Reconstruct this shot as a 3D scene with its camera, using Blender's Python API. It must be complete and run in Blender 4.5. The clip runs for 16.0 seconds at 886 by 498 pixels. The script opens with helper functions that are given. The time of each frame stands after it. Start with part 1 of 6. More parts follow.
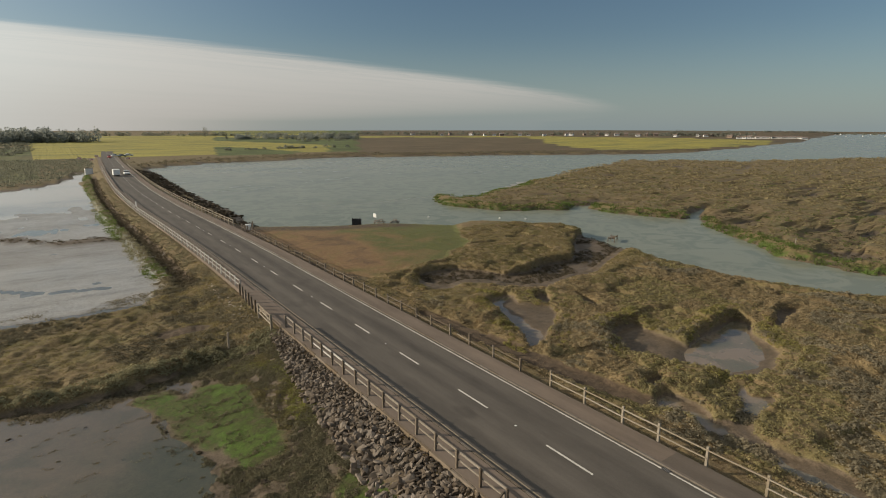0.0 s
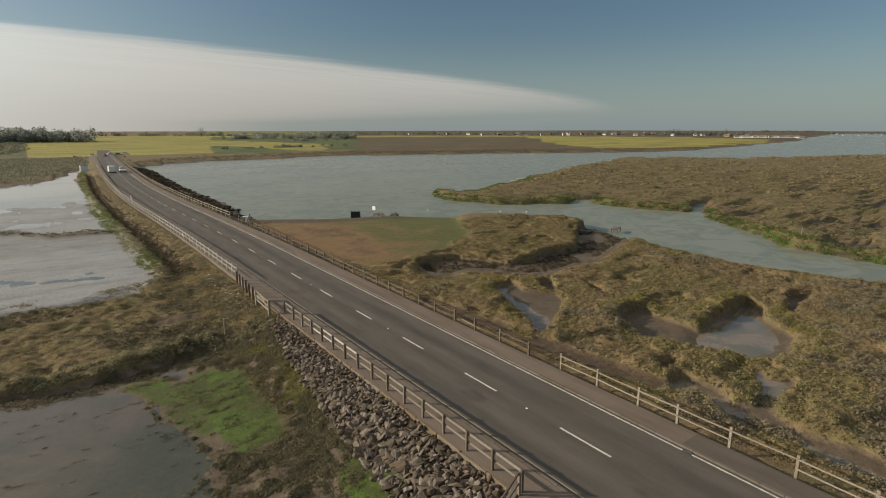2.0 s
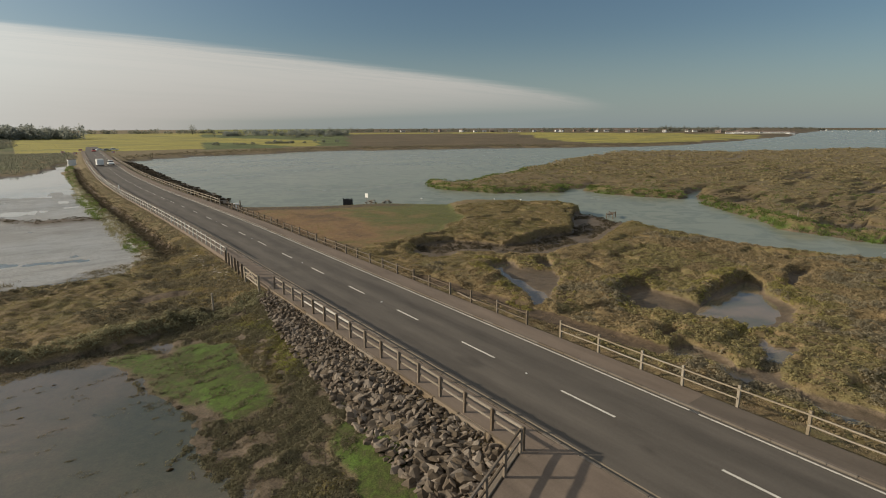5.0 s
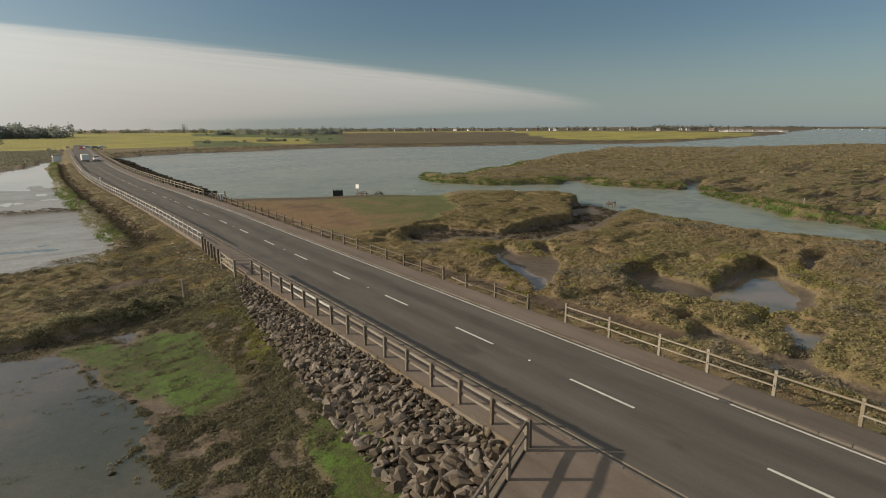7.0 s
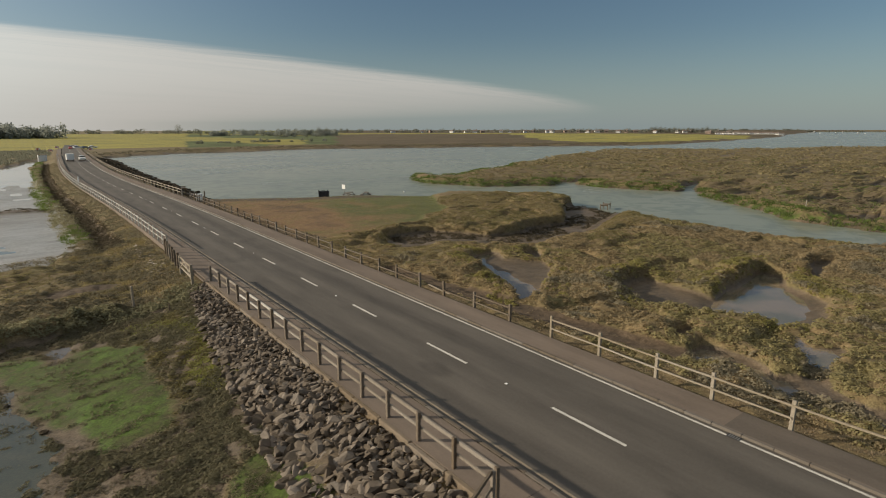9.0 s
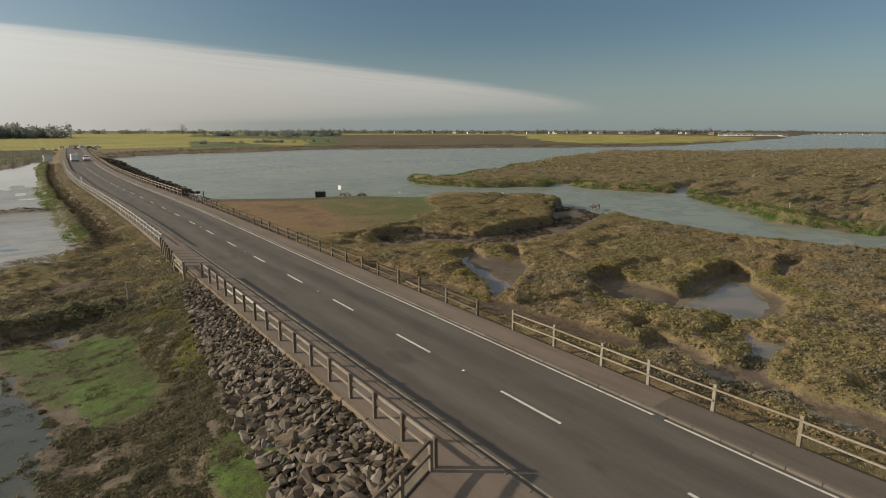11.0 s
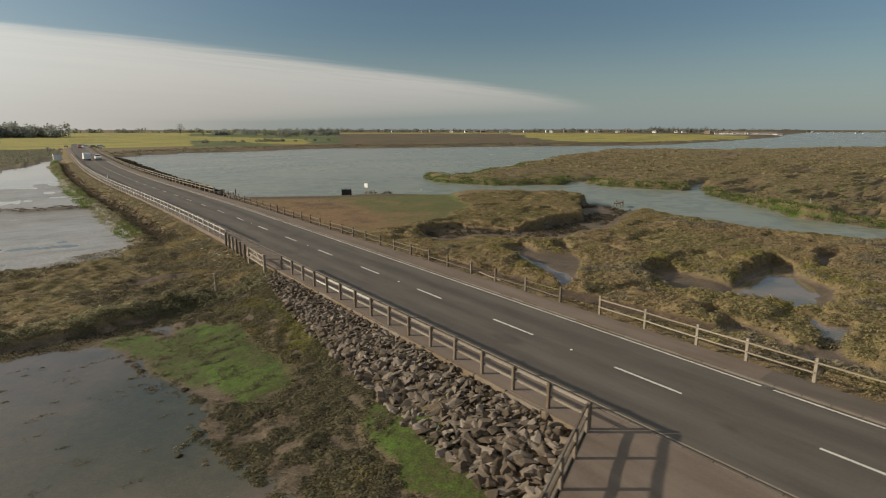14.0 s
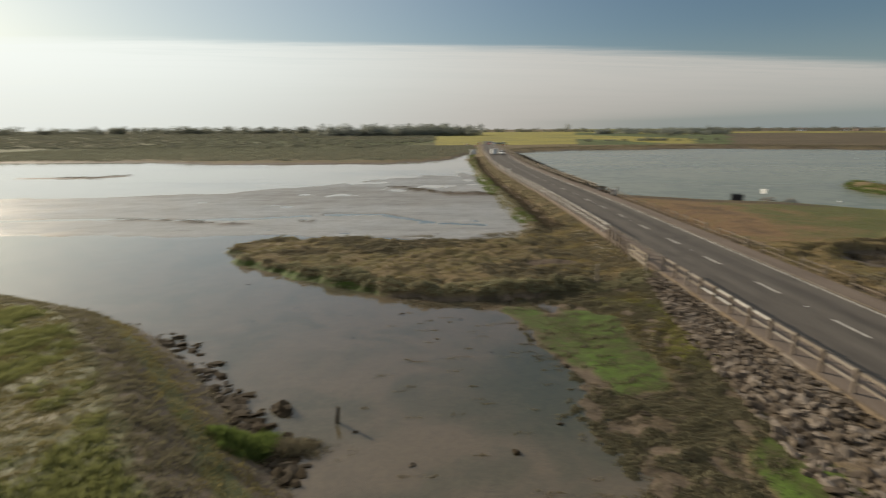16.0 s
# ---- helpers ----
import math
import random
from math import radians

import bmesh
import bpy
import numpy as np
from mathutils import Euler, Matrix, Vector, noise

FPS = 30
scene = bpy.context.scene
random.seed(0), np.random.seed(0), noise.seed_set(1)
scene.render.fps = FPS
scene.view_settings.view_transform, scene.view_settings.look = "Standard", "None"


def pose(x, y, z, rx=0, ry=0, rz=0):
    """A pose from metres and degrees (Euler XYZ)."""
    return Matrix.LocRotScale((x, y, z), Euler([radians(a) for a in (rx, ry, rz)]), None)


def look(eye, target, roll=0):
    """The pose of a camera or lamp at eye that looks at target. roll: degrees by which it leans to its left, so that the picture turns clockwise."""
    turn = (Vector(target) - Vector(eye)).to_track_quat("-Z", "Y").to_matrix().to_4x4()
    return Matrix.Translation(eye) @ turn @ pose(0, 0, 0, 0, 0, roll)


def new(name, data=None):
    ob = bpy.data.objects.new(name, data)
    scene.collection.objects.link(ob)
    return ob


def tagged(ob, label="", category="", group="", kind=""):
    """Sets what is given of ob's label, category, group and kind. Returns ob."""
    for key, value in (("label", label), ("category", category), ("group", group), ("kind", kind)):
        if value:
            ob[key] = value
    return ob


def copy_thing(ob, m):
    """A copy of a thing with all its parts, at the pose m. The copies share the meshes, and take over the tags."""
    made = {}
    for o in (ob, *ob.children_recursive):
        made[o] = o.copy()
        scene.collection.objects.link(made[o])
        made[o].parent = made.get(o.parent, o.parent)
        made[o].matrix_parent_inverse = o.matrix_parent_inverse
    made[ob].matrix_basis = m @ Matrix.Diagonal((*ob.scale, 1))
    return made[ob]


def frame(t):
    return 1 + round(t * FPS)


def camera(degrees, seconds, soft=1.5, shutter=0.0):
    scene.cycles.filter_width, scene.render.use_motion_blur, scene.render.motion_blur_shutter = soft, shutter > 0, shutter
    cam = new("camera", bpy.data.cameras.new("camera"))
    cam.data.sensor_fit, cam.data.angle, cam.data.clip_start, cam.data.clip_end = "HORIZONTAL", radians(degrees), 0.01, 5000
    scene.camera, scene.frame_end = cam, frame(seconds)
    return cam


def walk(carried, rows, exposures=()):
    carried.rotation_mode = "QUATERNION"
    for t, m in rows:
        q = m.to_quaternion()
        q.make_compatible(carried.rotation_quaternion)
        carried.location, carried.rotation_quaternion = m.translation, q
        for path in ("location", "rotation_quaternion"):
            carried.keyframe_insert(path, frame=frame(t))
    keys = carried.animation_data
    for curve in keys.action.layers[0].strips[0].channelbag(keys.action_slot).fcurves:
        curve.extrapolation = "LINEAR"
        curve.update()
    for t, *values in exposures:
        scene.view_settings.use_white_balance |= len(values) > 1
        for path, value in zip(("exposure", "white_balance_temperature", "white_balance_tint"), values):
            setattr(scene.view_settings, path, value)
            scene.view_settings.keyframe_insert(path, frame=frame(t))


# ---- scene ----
cam = camera(78.9, 16.0, soft=1.0, shutter=0.6)

PATH = [
    (0, (-18.109, -3.592, 15.25), (-16.967, -2.009, 14.814), 0.1),
    (0.5, (-17.978, -3.202, 14.897), (-16.836, -1.618, 14.462), 0.0),
    (1, (-17.934, -2.829, 14.467), (-16.79, -1.247, 14.035), 0.1),
    (1.5, (-17.921, -2.586, 14.121), (-16.775, -1.005, 13.688), 0.1),
    (2, (-17.892, -2.488, 13.669), (-16.742, -0.909, 13.235), 0.0),
    (2.5, (-17.933, -2.523, 13.179), (-16.781, -0.947, 12.747), 0.0),
    (3, (-18.042, -2.676, 12.852), (-16.888, -1.102, 12.416), -0.2),
    (3.5, (-18.124, -2.69, 12.484), (-16.966, -1.118, 12.049), -0.1),
    (4, (-18.075, -2.566, 12.245), (-16.913, -0.998, 11.808), -0.1),
    (6.5, (-16.335, -0.369, 10.185), (-15.155, 1.185, 9.745), -0.3),
    (7, (-15.849, 0.227, 9.695), (-14.664, 1.777, 9.255), -0.3),
    (7.5, (-15.282, 0.860, 9.316), (-14.092, 2.407, 8.877), -0.2),
    (8, (-14.593, 1.564, 9.204), (-13.400, 3.108, 8.766), -0.2),
    (8.5, (-13.852, 1.914, 9.154), (-12.659, 3.459, 8.718), -0.1),
    (9, (-13.042, 1.894, 9.159), (-11.847, 3.438, 8.726), -0.1),
    (9.5, (-12.319, 1.428, 9.167), (-11.125, 2.973, 8.736), -0.1),
    (12, (-14.146, -1.115, 9.601), (-12.965, 0.440, 9.169), 0.1),
    (12.5, (-15.111, -0.791, 9.603), (-13.921, 0.757, 9.169), 0.1),
    (13, (-16.071, -0.388, 9.534), (-14.875, 1.155, 9.100), 0.1),
    (13.5, (-17.029, 0.321, 9.474), (-15.828, 1.861, 9.040), 0.1),
    (14, (-17.978, 1.014, 9.438), (-16.778, 2.554, 9.003), 0.0),
    (14.5, (-18.804, 1.457, 9.411), (-17.761, 3.107, 8.974), -0.1),
    (15, (-19.191, 1.525, 9.408), (-18.439, 3.326, 8.972), -0.2),
    (15.5, (-19.315, 1.391, 9.393), (-18.905, 3.299, 8.958), -0.2),
    (16, (-19.278, 1.187, 9.354), (-19.287, 3.139, 8.919), -0.3),
]
walk(cam, [(t, look(e, g, r)) for t, e, g, r in PATH])

# ---------------------------------------------------------------- light
SUN_AZ, SUN_EL = -52.0, 20.0          # degrees, azimuth from +y towards +x
EXPOSURE = 0.25
scene.view_settings.exposure = EXPOSURE


class Nodes:
    """Short writing of node trees."""

    def __init__(self, tree):
        self.t = tree
        tree.nodes.clear()

    def n(self, kind, **ins):
        nd = self.t.nodes.new(kind)
        for k, v in ins.items():
            k = int(k[1:]) if k[0] == "_" else k.replace("_", " ")
            self.put(nd.inputs[k], v)
        return nd

    def put(self, socket, v):
        if hasattr(v, "default_value") or hasattr(v, "is_output"):
            self.t.links.new(v, socket)
        else:
            socket.default_value = v

    def math(self, op, a, b=0.0, c=0.0, clamp=False):
        nd = self.t.nodes.new("ShaderNodeMath")
        nd.operation, nd.use_clamp = op, clamp
        for s, v in zip(nd.inputs, (a, b, c)):
            self.put(s, v)
        return nd.outputs[0]

    def ramp(self, fac, *stops):
        nd = self.t.nodes.new("ShaderNodeValToRGB")
        self.put(nd.inputs[0], fac)
        el = nd.color_ramp.elements
        while len(el) < len(stops):
            el.new(0.5)
        for e, (p, col) in zip(el, stops):
            e.position = p
            e.color = (*col, 1) if hasattr(col, "__len__") else (col, col, col, 1)
        return nd.outputs[0]

    def step(self, v, lo, hi):
        nd = self.t.nodes.new("ShaderNodeMapRange")
        nd.interpolation_type = "SMOOTHSTEP"
        self.put(nd.inputs[0], v)
        nd.inputs[1].default_value, nd.inputs[2].default_value = lo, hi
        return nd.outputs[0]

    def mix(self, fac, a, b, blend="MIX"):
        nd = self.t.nodes.new("ShaderNodeMix")
        nd.data_type, nd.blend_type = "RGBA", blend
        for s, v in zip((nd.inputs[0], nd.inputs[6], nd.inputs[7]), (fac, a, b)):
            if isinstance(v, tuple) and len(v) == 3:
                v = (*v, 1)
            self.put(s, v)
        return nd.outputs[2]

    def noise(self, co, scale, detail=4.0, rough=0.55, distort=0.0):
        nd = self.n("ShaderNodeTexNoise", Scale=scale, Detail=detail, Roughness=rough, Distortion=distort)
        if co is not None:
            self.put(nd.inputs["Vector"], co)
        return nd.outputs["Fac"]

    def coords(self, sx=1.0, sy=1.0, sz=1.0):
        geo = self.n("ShaderNodeNewGeometry")
        if sx == sy == sz == 1.0:
            return geo.outputs["Position"]
        mp = self.n("ShaderNodeVectorMath", _0=geo.outputs["Position"], _1=(sx, sy, sz))
        mp.operation = "MULTIPLY"
        return mp.outputs[0]

    def bump(self, height, strength=0.4, distance=0.02):
        return self.n("ShaderNodeBump", Height=height, Strength=strength, Distance=distance).outputs[0]


def make_world():
    world = bpy.data.worlds.new("sky")
    scene.world = world
    world.use_nodes = True
    g = Nodes(world.node_tree)
    sky = g.n("ShaderNodeTexSky")
    sky.sky_type, sky.sun_disc = "NISHITA", False
    sky.sun_elevation, sky.sun_rotation = radians(SUN_EL), radians(SUN_AZ)
    sky.air_density, sky.dust_density, sky.ozone_density = 1.0, 0.9, 1.5
    d = g.n("ShaderNodeTexCoord").outputs["Generated"]
    xyz = g.n("ShaderNodeSeparateXYZ", Vector=d)
    z = g.math("MAXIMUM", xyz.outputs[2], 0.012)
    u, v = g.math("DIVIDE", xyz.outputs[0], z), g.math("DIVIDE", xyz.outputs[1], z)
    # a thin high sheet of cloud beyond a line on the cloud plane, with a frayed edge
    edge = g.math("ADD", g.math("MULTIPLY_ADD", u, 0.2, 6.95), g.math("MULTIPLY", g.math("MULTIPLY", u, u), 0.0105))
    plane = g.n("ShaderNodeCombineXYZ", X=g.math("MULTIPLY", u, 0.16), Y=v, Z=0.0).outputs[0]
    fray = g.math("MULTIPLY_ADD", g.noise(plane, 1.1, 7.0, 0.66), 1.2, -0.6)
    s = g.math("ADD", g.math("SUBTRACT", v, edge), fray)
    near = g.step(g.math("DIVIDE", s, g.math("MULTIPLY_ADD", g.math("MAXIMUM", u, 0.0), 0.12, 1.0)), -0.2, 0.5)
    side = g.step(u, 32.0, 3.0)
    bands = g.n("ShaderNodeCombineXYZ", X=g.math("MULTIPLY", u, 0.07), Y=g.math("LOGARITHM", g.math("ADD", g.math("MAXIMUM", s, 0.0), 0.6), 2.0), Z=0.0).outputs[0]
    thick = g.math("MULTIPLY_ADD", g.step(s, 3.0, 0.4), 0.16, 0.06)
    streak = g.math("SUBTRACT", 1.0, g.math("MULTIPLY", thick, g.step(g.noise(bands, 2.6, 5.0, 0.6, 0.8), 0.58, 0.34)))
    cover = g.math("MULTIPLY", g.math("MULTIPLY", near, streak), g.math("MULTIPLY_ADD", side, 0.86, 0.06))
    toward = g.n("ShaderNodeVectorMath", _0=d, _1=SUN_DIR)
    toward.operation = "DOT_PRODUCT"
    glow = g.math("POWER", g.math("MAXIMUM", toward.outputs["Value"], 0.0), 3.5)
    lit = g.math("MULTIPLY", g.math("MULTIPLY_ADD", glow, 6.2, 5.55), g.math("MULTIPLY_ADD", g.step(xyz.outputs[2], 0.0, 0.12), 0.2, 0.8))
    cloud = g.n("ShaderNodeVectorMath", _0=g.mix(g.step(toward.outputs["Value"], 0.45, 0.9), g.mix(g.step(xyz.outputs[2], 0.0, 0.1), (1.0, 0.937, 0.862), (1.0, 0.965, 0.89)), (0.965, 1.0, 0.95)))
    cloud.operation = "SCALE"
    g.put(cloud.inputs["Scale"], lit)
    tint = g.mix(1.0, sky.outputs[0], (0.575, 0.635, 0.655), "MULTIPLY")
    # grey haze that lies on the horizon, under the cloud
    haze = g.math("MULTIPLY", g.step(xyz.outputs[2], 0.17, -0.02), 0.66)
    hz = g.n("ShaderNodeVectorMath", _0=g.mix(g.step(toward.outputs["Value"], -0.1, 0.75), (0.8, 0.97, 1.03), (0.965, 1.0, 0.945)))
    hz.operation = "SCALE"
    g.put(hz.inputs["Scale"], g.math("MULTIPLY_ADD", glow, 5.0, 3.7))
    col = g.mix(haze, tint, hz.outputs[0])
    col = g.mix(cover, col, cloud.outputs[0])
    # the pale aureole of a sun behind thin cirrus
    col = g.mix(g.math("MULTIPLY", glow, 0.5), col, (8.2, 8.6, 8.1))
    # pale fill added overhead, out of view, to lift and warm the shadows
    sky_fill = g.math("MULTIPLY", g.step(xyz.outputs[2], 0.3, 0.75), g.math("MULTIPLY_ADD", g.noise(d, 2.5, 4.0), 0.5, 0.3))
    col = g.mix(sky_fill, col, (6.5, 6.2, 5.5))
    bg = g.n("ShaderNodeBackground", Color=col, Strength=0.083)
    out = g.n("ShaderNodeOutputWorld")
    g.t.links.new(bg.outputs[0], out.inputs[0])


SUN_DIR = (math.sin(radians(SUN_AZ)) * math.cos(radians(SUN_EL)),
           math.cos(radians(SUN_AZ)) * math.cos(radians(SUN_EL)), math.sin(radians(SUN_EL)))
make_world()
sun_data = bpy.data.lights.new("sun", "SUN")
sun_data.energy, sun_data.angle, sun_data.color = 4.0, radians(1.1), (1.0, 0.868, 0.675)
sun = new("sun", sun_data)
sun.matrix_world = look((-60, 50, 40), Vector((-60, 50, 40)) - Vector(SUN_DIR))


# ---------------------------------------------------------------- materials
def material(name, colour, rough=0.8, bump=0.0, scale=8.0, spread=0.25, fine=60.0, metal=0.0, spec=0.5, vary=0.0):
    """A solid surface with variation at two scales, relief, and a shift of tone from piece to piece."""
    m = bpy.data.materials.new(name)
    m.use_nodes = True
    g = Nodes(m.node_tree)
    co = g.coords()
    big, small = g.noise(co, scale, 4.0), g.noise(co, fine, 3.0)
    f = g.math("MULTIPLY_ADD", g.math("ADD", big, g.math("MULTIPLY", small, 0.6)), 1.0, -0.3, True)
    lo = tuple(c * (1 - spread) for c in colour)
    hi = tuple(min(1, c * (1 + spread)) for c in colour)
    col = g.mix(f, lo, hi)
    if vary:
        rnd = g.n("ShaderNodeObjectInfo").outputs["Random"]
        isl = g.n("ShaderNodeNewGeometry").outputs["Random Per Island"]
        k = g.math("FRACT", g.math("ADD", rnd, isl))
        hsv = g.n("ShaderNodeHueSaturation", Color=col, Value=g.math("MULTIPLY_ADD", k, 2 * vary, 1 - vary),
                  Saturation=g.math("MULTIPLY_ADD", k, -0.5, 1.25))
        col = hsv.outputs[0]
    b = g.n("ShaderNodeBsdfPrincipled", Base_Color=col, Metallic=metal,
            Roughness=g.math("MULTIPLY_ADD", small, 0.2, rough - 0.1, True))
    b.inputs["Specular IOR Level"].default_value = spec
    if bump:
        g.put(b.inputs["Normal"], g.bump(g.math("ADD", small, g.math("MULTIPLY", big, 2.0)), bump, 0.02))
    out = g.n("ShaderNodeOutputMaterial", Surface=b.outputs[0])
    return m


def asphalt_material(name, tone, wear=0.0):
    """Tarmac: chippings, worn wheel tracks along the road and oil-dark patches."""
    m = bpy.data.materials.new(name)
    m.use_nodes = True
    g = Nodes(m.node_tree)
    co = g.coords()
    grit = g.noise(co, 90.0, 2.0)
    blot = g.noise(g.coords(0.9, 0.22, 1), 1.1, 5.0, 0.6)
    patch = g.step(g.noise(g.coords(0.5, 0.3, 1), 0.55, 3.0), 0.6, 0.72)
    x = g.n("ShaderNodeSeparateXYZ", Vector=co).outputs[0]
    track = g.math("SINE", g.math("MULTIPLY", x, 3.4))
    lane = g.noise(g.coords(1.3, 0.035, 1), 1.0, 4.0, 0.6)
    t = g.math("MULTIPLY_ADD", blot, 0.65, g.math("MULTIPLY_ADD", lane, 0.55, 0.15))
    t = g.math("MULTIPLY_ADD", g.math("MULTIPLY", track, wear), 0.07, t)
    t = g.math("MULTIPLY_ADD", grit, 0.35, g.math("SUBTRACT", t, 0.17))
    t = g.math("MULTIPLY_ADD", g.noise(co, 11.0, 3.0, 0.7), 0.3, g.math("SUBTRACT", t, 0.15))
    t = g.math("MULTIPLY_ADD", patch, -0.2 * (1 if wear else 0), t)
    if wear:
        # an oily stain in one lane, a darker rolled band in the other
        for sx, sy, ln in ((-1.35, 17.6, 0.9), (-0.9, 7.7, 0.45)):
            off = g.n("ShaderNodeVectorMath", _0=g.n("ShaderNodeVectorMath", _0=co, _1=(sx, sy, 0.0)).outputs[0], _1=(1.6, 1.0, 0.0))
            off.inputs[0].links[0].from_node.operation = "SUBTRACT"
            off.operation = "MULTIPLY"
            far = g.n("ShaderNodeVectorMath", _0=off.outputs[0])
            far.operation = "LENGTH"
            spot_ = g.step(g.math("MULTIPLY_ADD", blot, 1.2, far.outputs["Value"]), ln + 0.75, ln + 0.1)
            t = g.math("MULTIPLY_ADD", spot_, -0.2, t)
        band = g.math("ABSOLUTE", g.math("ADD", x, g.math("MULTIPLY_ADD", lane, 0.8, -1.7)))
        t = g.math("MULTIPLY_ADD", g.step(band, 0.8, 0.1), -0.07, t)
    col = g.n("ShaderNodeVectorMath", _0=tone)
    col.operation = "SCALE"
    g.put(col.inputs["Scale"], g.math("MULTIPLY", t, 1.35))
    b = g.n("ShaderNodeBsdfPrincipled", Base_Color=col.outputs[0], Roughness=0.82,
            Normal=g.bump(grit, 0.35, 0.01))
    b.inputs["Specular IOR Level"].default_value = 0.35
    g.n("ShaderNodeOutputMaterial", Surface=b.outputs[0])
    return m


def ground_material():
    """The land: salt marsh, wet mud, algae, grass, sand and farm fields, by the masks kept on its points."""
    m = bpy.data.materials.new("land")
    m.use_nodes = True
    g = Nodes(m.node_tree)
    co = g.coords()
    a = g.n("ShaderNodeAttribute")
    a.attribute_name = "cover_a"
    b_ = g.n("ShaderNodeAttribute")
    b_.attribute_name = "cover_b"
    c_ = g.n("ShaderNodeAttribute")
    c_.attribute_name = "cover_c"
    sa = g.n("ShaderNodeSeparateXYZ", Vector=a.outputs["Vector"])
    sb = g.n("ShaderNodeSeparateXYZ", Vector=b_.outputs["Vector"])
    sc = g.n("ShaderNodeSeparateXYZ", Vector=c_.outputs["Vector"])
    n1, n2, n3 = g.noise(co, 0.35, 5.0, 0.6), g.noise(co, 2.2, 4.0, 0.6), g.noise(co, 14.0, 3.0, 0.6)
    far = g.noise(g.coords(1, 1, 1), 0.03, 5.0, 0.6)
    marsh = g.ramp(n2, (0.3, (0.155, 0.118, 0.062)), (0.5, (0.215, 0.16, 0.082)), (0.72, (0.27, 0.2, 0.105)))
    marsh = g.mix(g.step(n1, 0.42, 0.66), marsh, g.ramp(n2, (0.3, (0.14, 0.12, 0.054)), (0.7, (0.215, 0.18, 0.078))))
    mud = g.ramp(g.math("MULTIPLY_ADD", n2, 0.5, g.math("MULTIPLY", n1, 0.5)),
                 (0.32, (0.085, 0.07, 0.048)), (0.5, (0.148, 0.113, 0.075)), (0.68, (0.2, 0.15, 0.1)))
    algae = g.ramp(g.math("MULTIPLY_ADD", n1, 0.6, g.math("MULTIPLY", n2, 0.4)), (0.35, (0.105, 0.082, 0.045)), (0.46, (0.07, 0.086, 0.018)), (0.62, (0.088, 0.158, 0.017)))
    n0 = g.noise(co, 0.11, 4.0, 0.6, 0.5)
    turf = g.ramp(g.math("ADD", g.math("MULTIPLY_ADD", n1, 0.42, g.math("MULTIPLY", n2, 0.26)), g.math("MULTIPLY_ADD", n0, 0.8, g.math("MULTIPLY_ADD", sc.outputs[1], 0.36, -0.36))),
                  (0.26, (0.15, 0.1, 0.058)), (0.38, (0.26, 0.16, 0.08)), (0.52, (0.19, 0.15, 0.062)), (0.64, (0.125, 0.135, 0.042)))
    sand = g.ramp(n2, (0.3, (0.08, 0.058, 0.038)), (0.7, (0.15, 0.108, 0.07)))
    rape = g.ramp(g.noise(g.coords(0.25, 1, 1), 0.06, 5.0, 0.6), (0.3, (0.16, 0.175, 0.055)), (0.46, (0.33, 0.3, 0.07)), (0.68, (0.47, 0.415, 0.075)))
    green = g.ramp(far, (0.35, (0.06, 0.085, 0.02)), (0.65, (0.15, 0.19, 0.06)))
    plough = g.ramp(far, (0.35, (0.1, 0.08, 0.04)), (0.65, (0.17, 0.125, 0.07)))
    col = marsh
    for fac, c in ((sa.outputs[2], mud), (sa.outputs[1], algae), (sa.outputs[0], turf), (sb.outputs[2], sand),
                   (sc.outputs[0], plough), (sb.outputs[1], green), (sb.outputs[0], rape)):
        ragged = g.step(g.math("ADD", fac, g.math("MULTIPLY_ADD", n2, 0.5, -0.25)), 0.3, 0.7)
        col = g.mix(ragged, col, c)
    # pale tone: levee, bar, and the sky's sheen painted over the flats
    col = g.mix(sc.outputs[2], col, g.ramp(g.noise(g.coords(0.4, 1.3, 1), 0.35, 6.0, 0.65), (0.3, (0.27, 0.265, 0.25)), (0.45, (0.4, 0.395, 0.375)), (0.7, (0.5, 0.495, 0.475))))
    col = g.mix(g.step(n3, 0.6, 0.38), col, g.mix(1.0, col, (0.62, 0.6, 0.58), "MULTIPLY"))
    n4 = g.noise(co, 4.5, 3.0, 0.7)
    col = g.mix(g.step(n4, 0.56, 0.4), col, g.mix(1.0, col, (0.78, 0.76, 0.74), "MULTIPLY"))
    wet = g.math("MAXIMUM", sa.outputs[2], sc.outputs[2])
    rough = g.math("SUBTRACT", 0.95, g.math("MULTIPLY", wet, g.math("MULTIPLY_ADD", n1, 0.5, 0.1)), 0.0, True)
    rough = g.math("SUBTRACT", rough, g.math("MULTIPLY", sc.outputs[2], 0.22), 0.0, True)
    relief = g.math("MULTIPLY", g.math("ADD", g.math("MULTIPLY", n3, 0.35), n2), g.math("SUBTRACT", 1.0, g.math("MULTIPLY", sa.outputs[2], 0.85)))
    b = g.n("ShaderNodeBsdfPrincipled", Base_Color=col, Roughness=rough,
            Normal=g.bump(relief, 0.5, 0.12))
    b.inputs["Specular IOR Level"].default_value = 0.4
    g.n("ShaderNodeOutputMaterial", Surface=b.outputs[0])
    return m


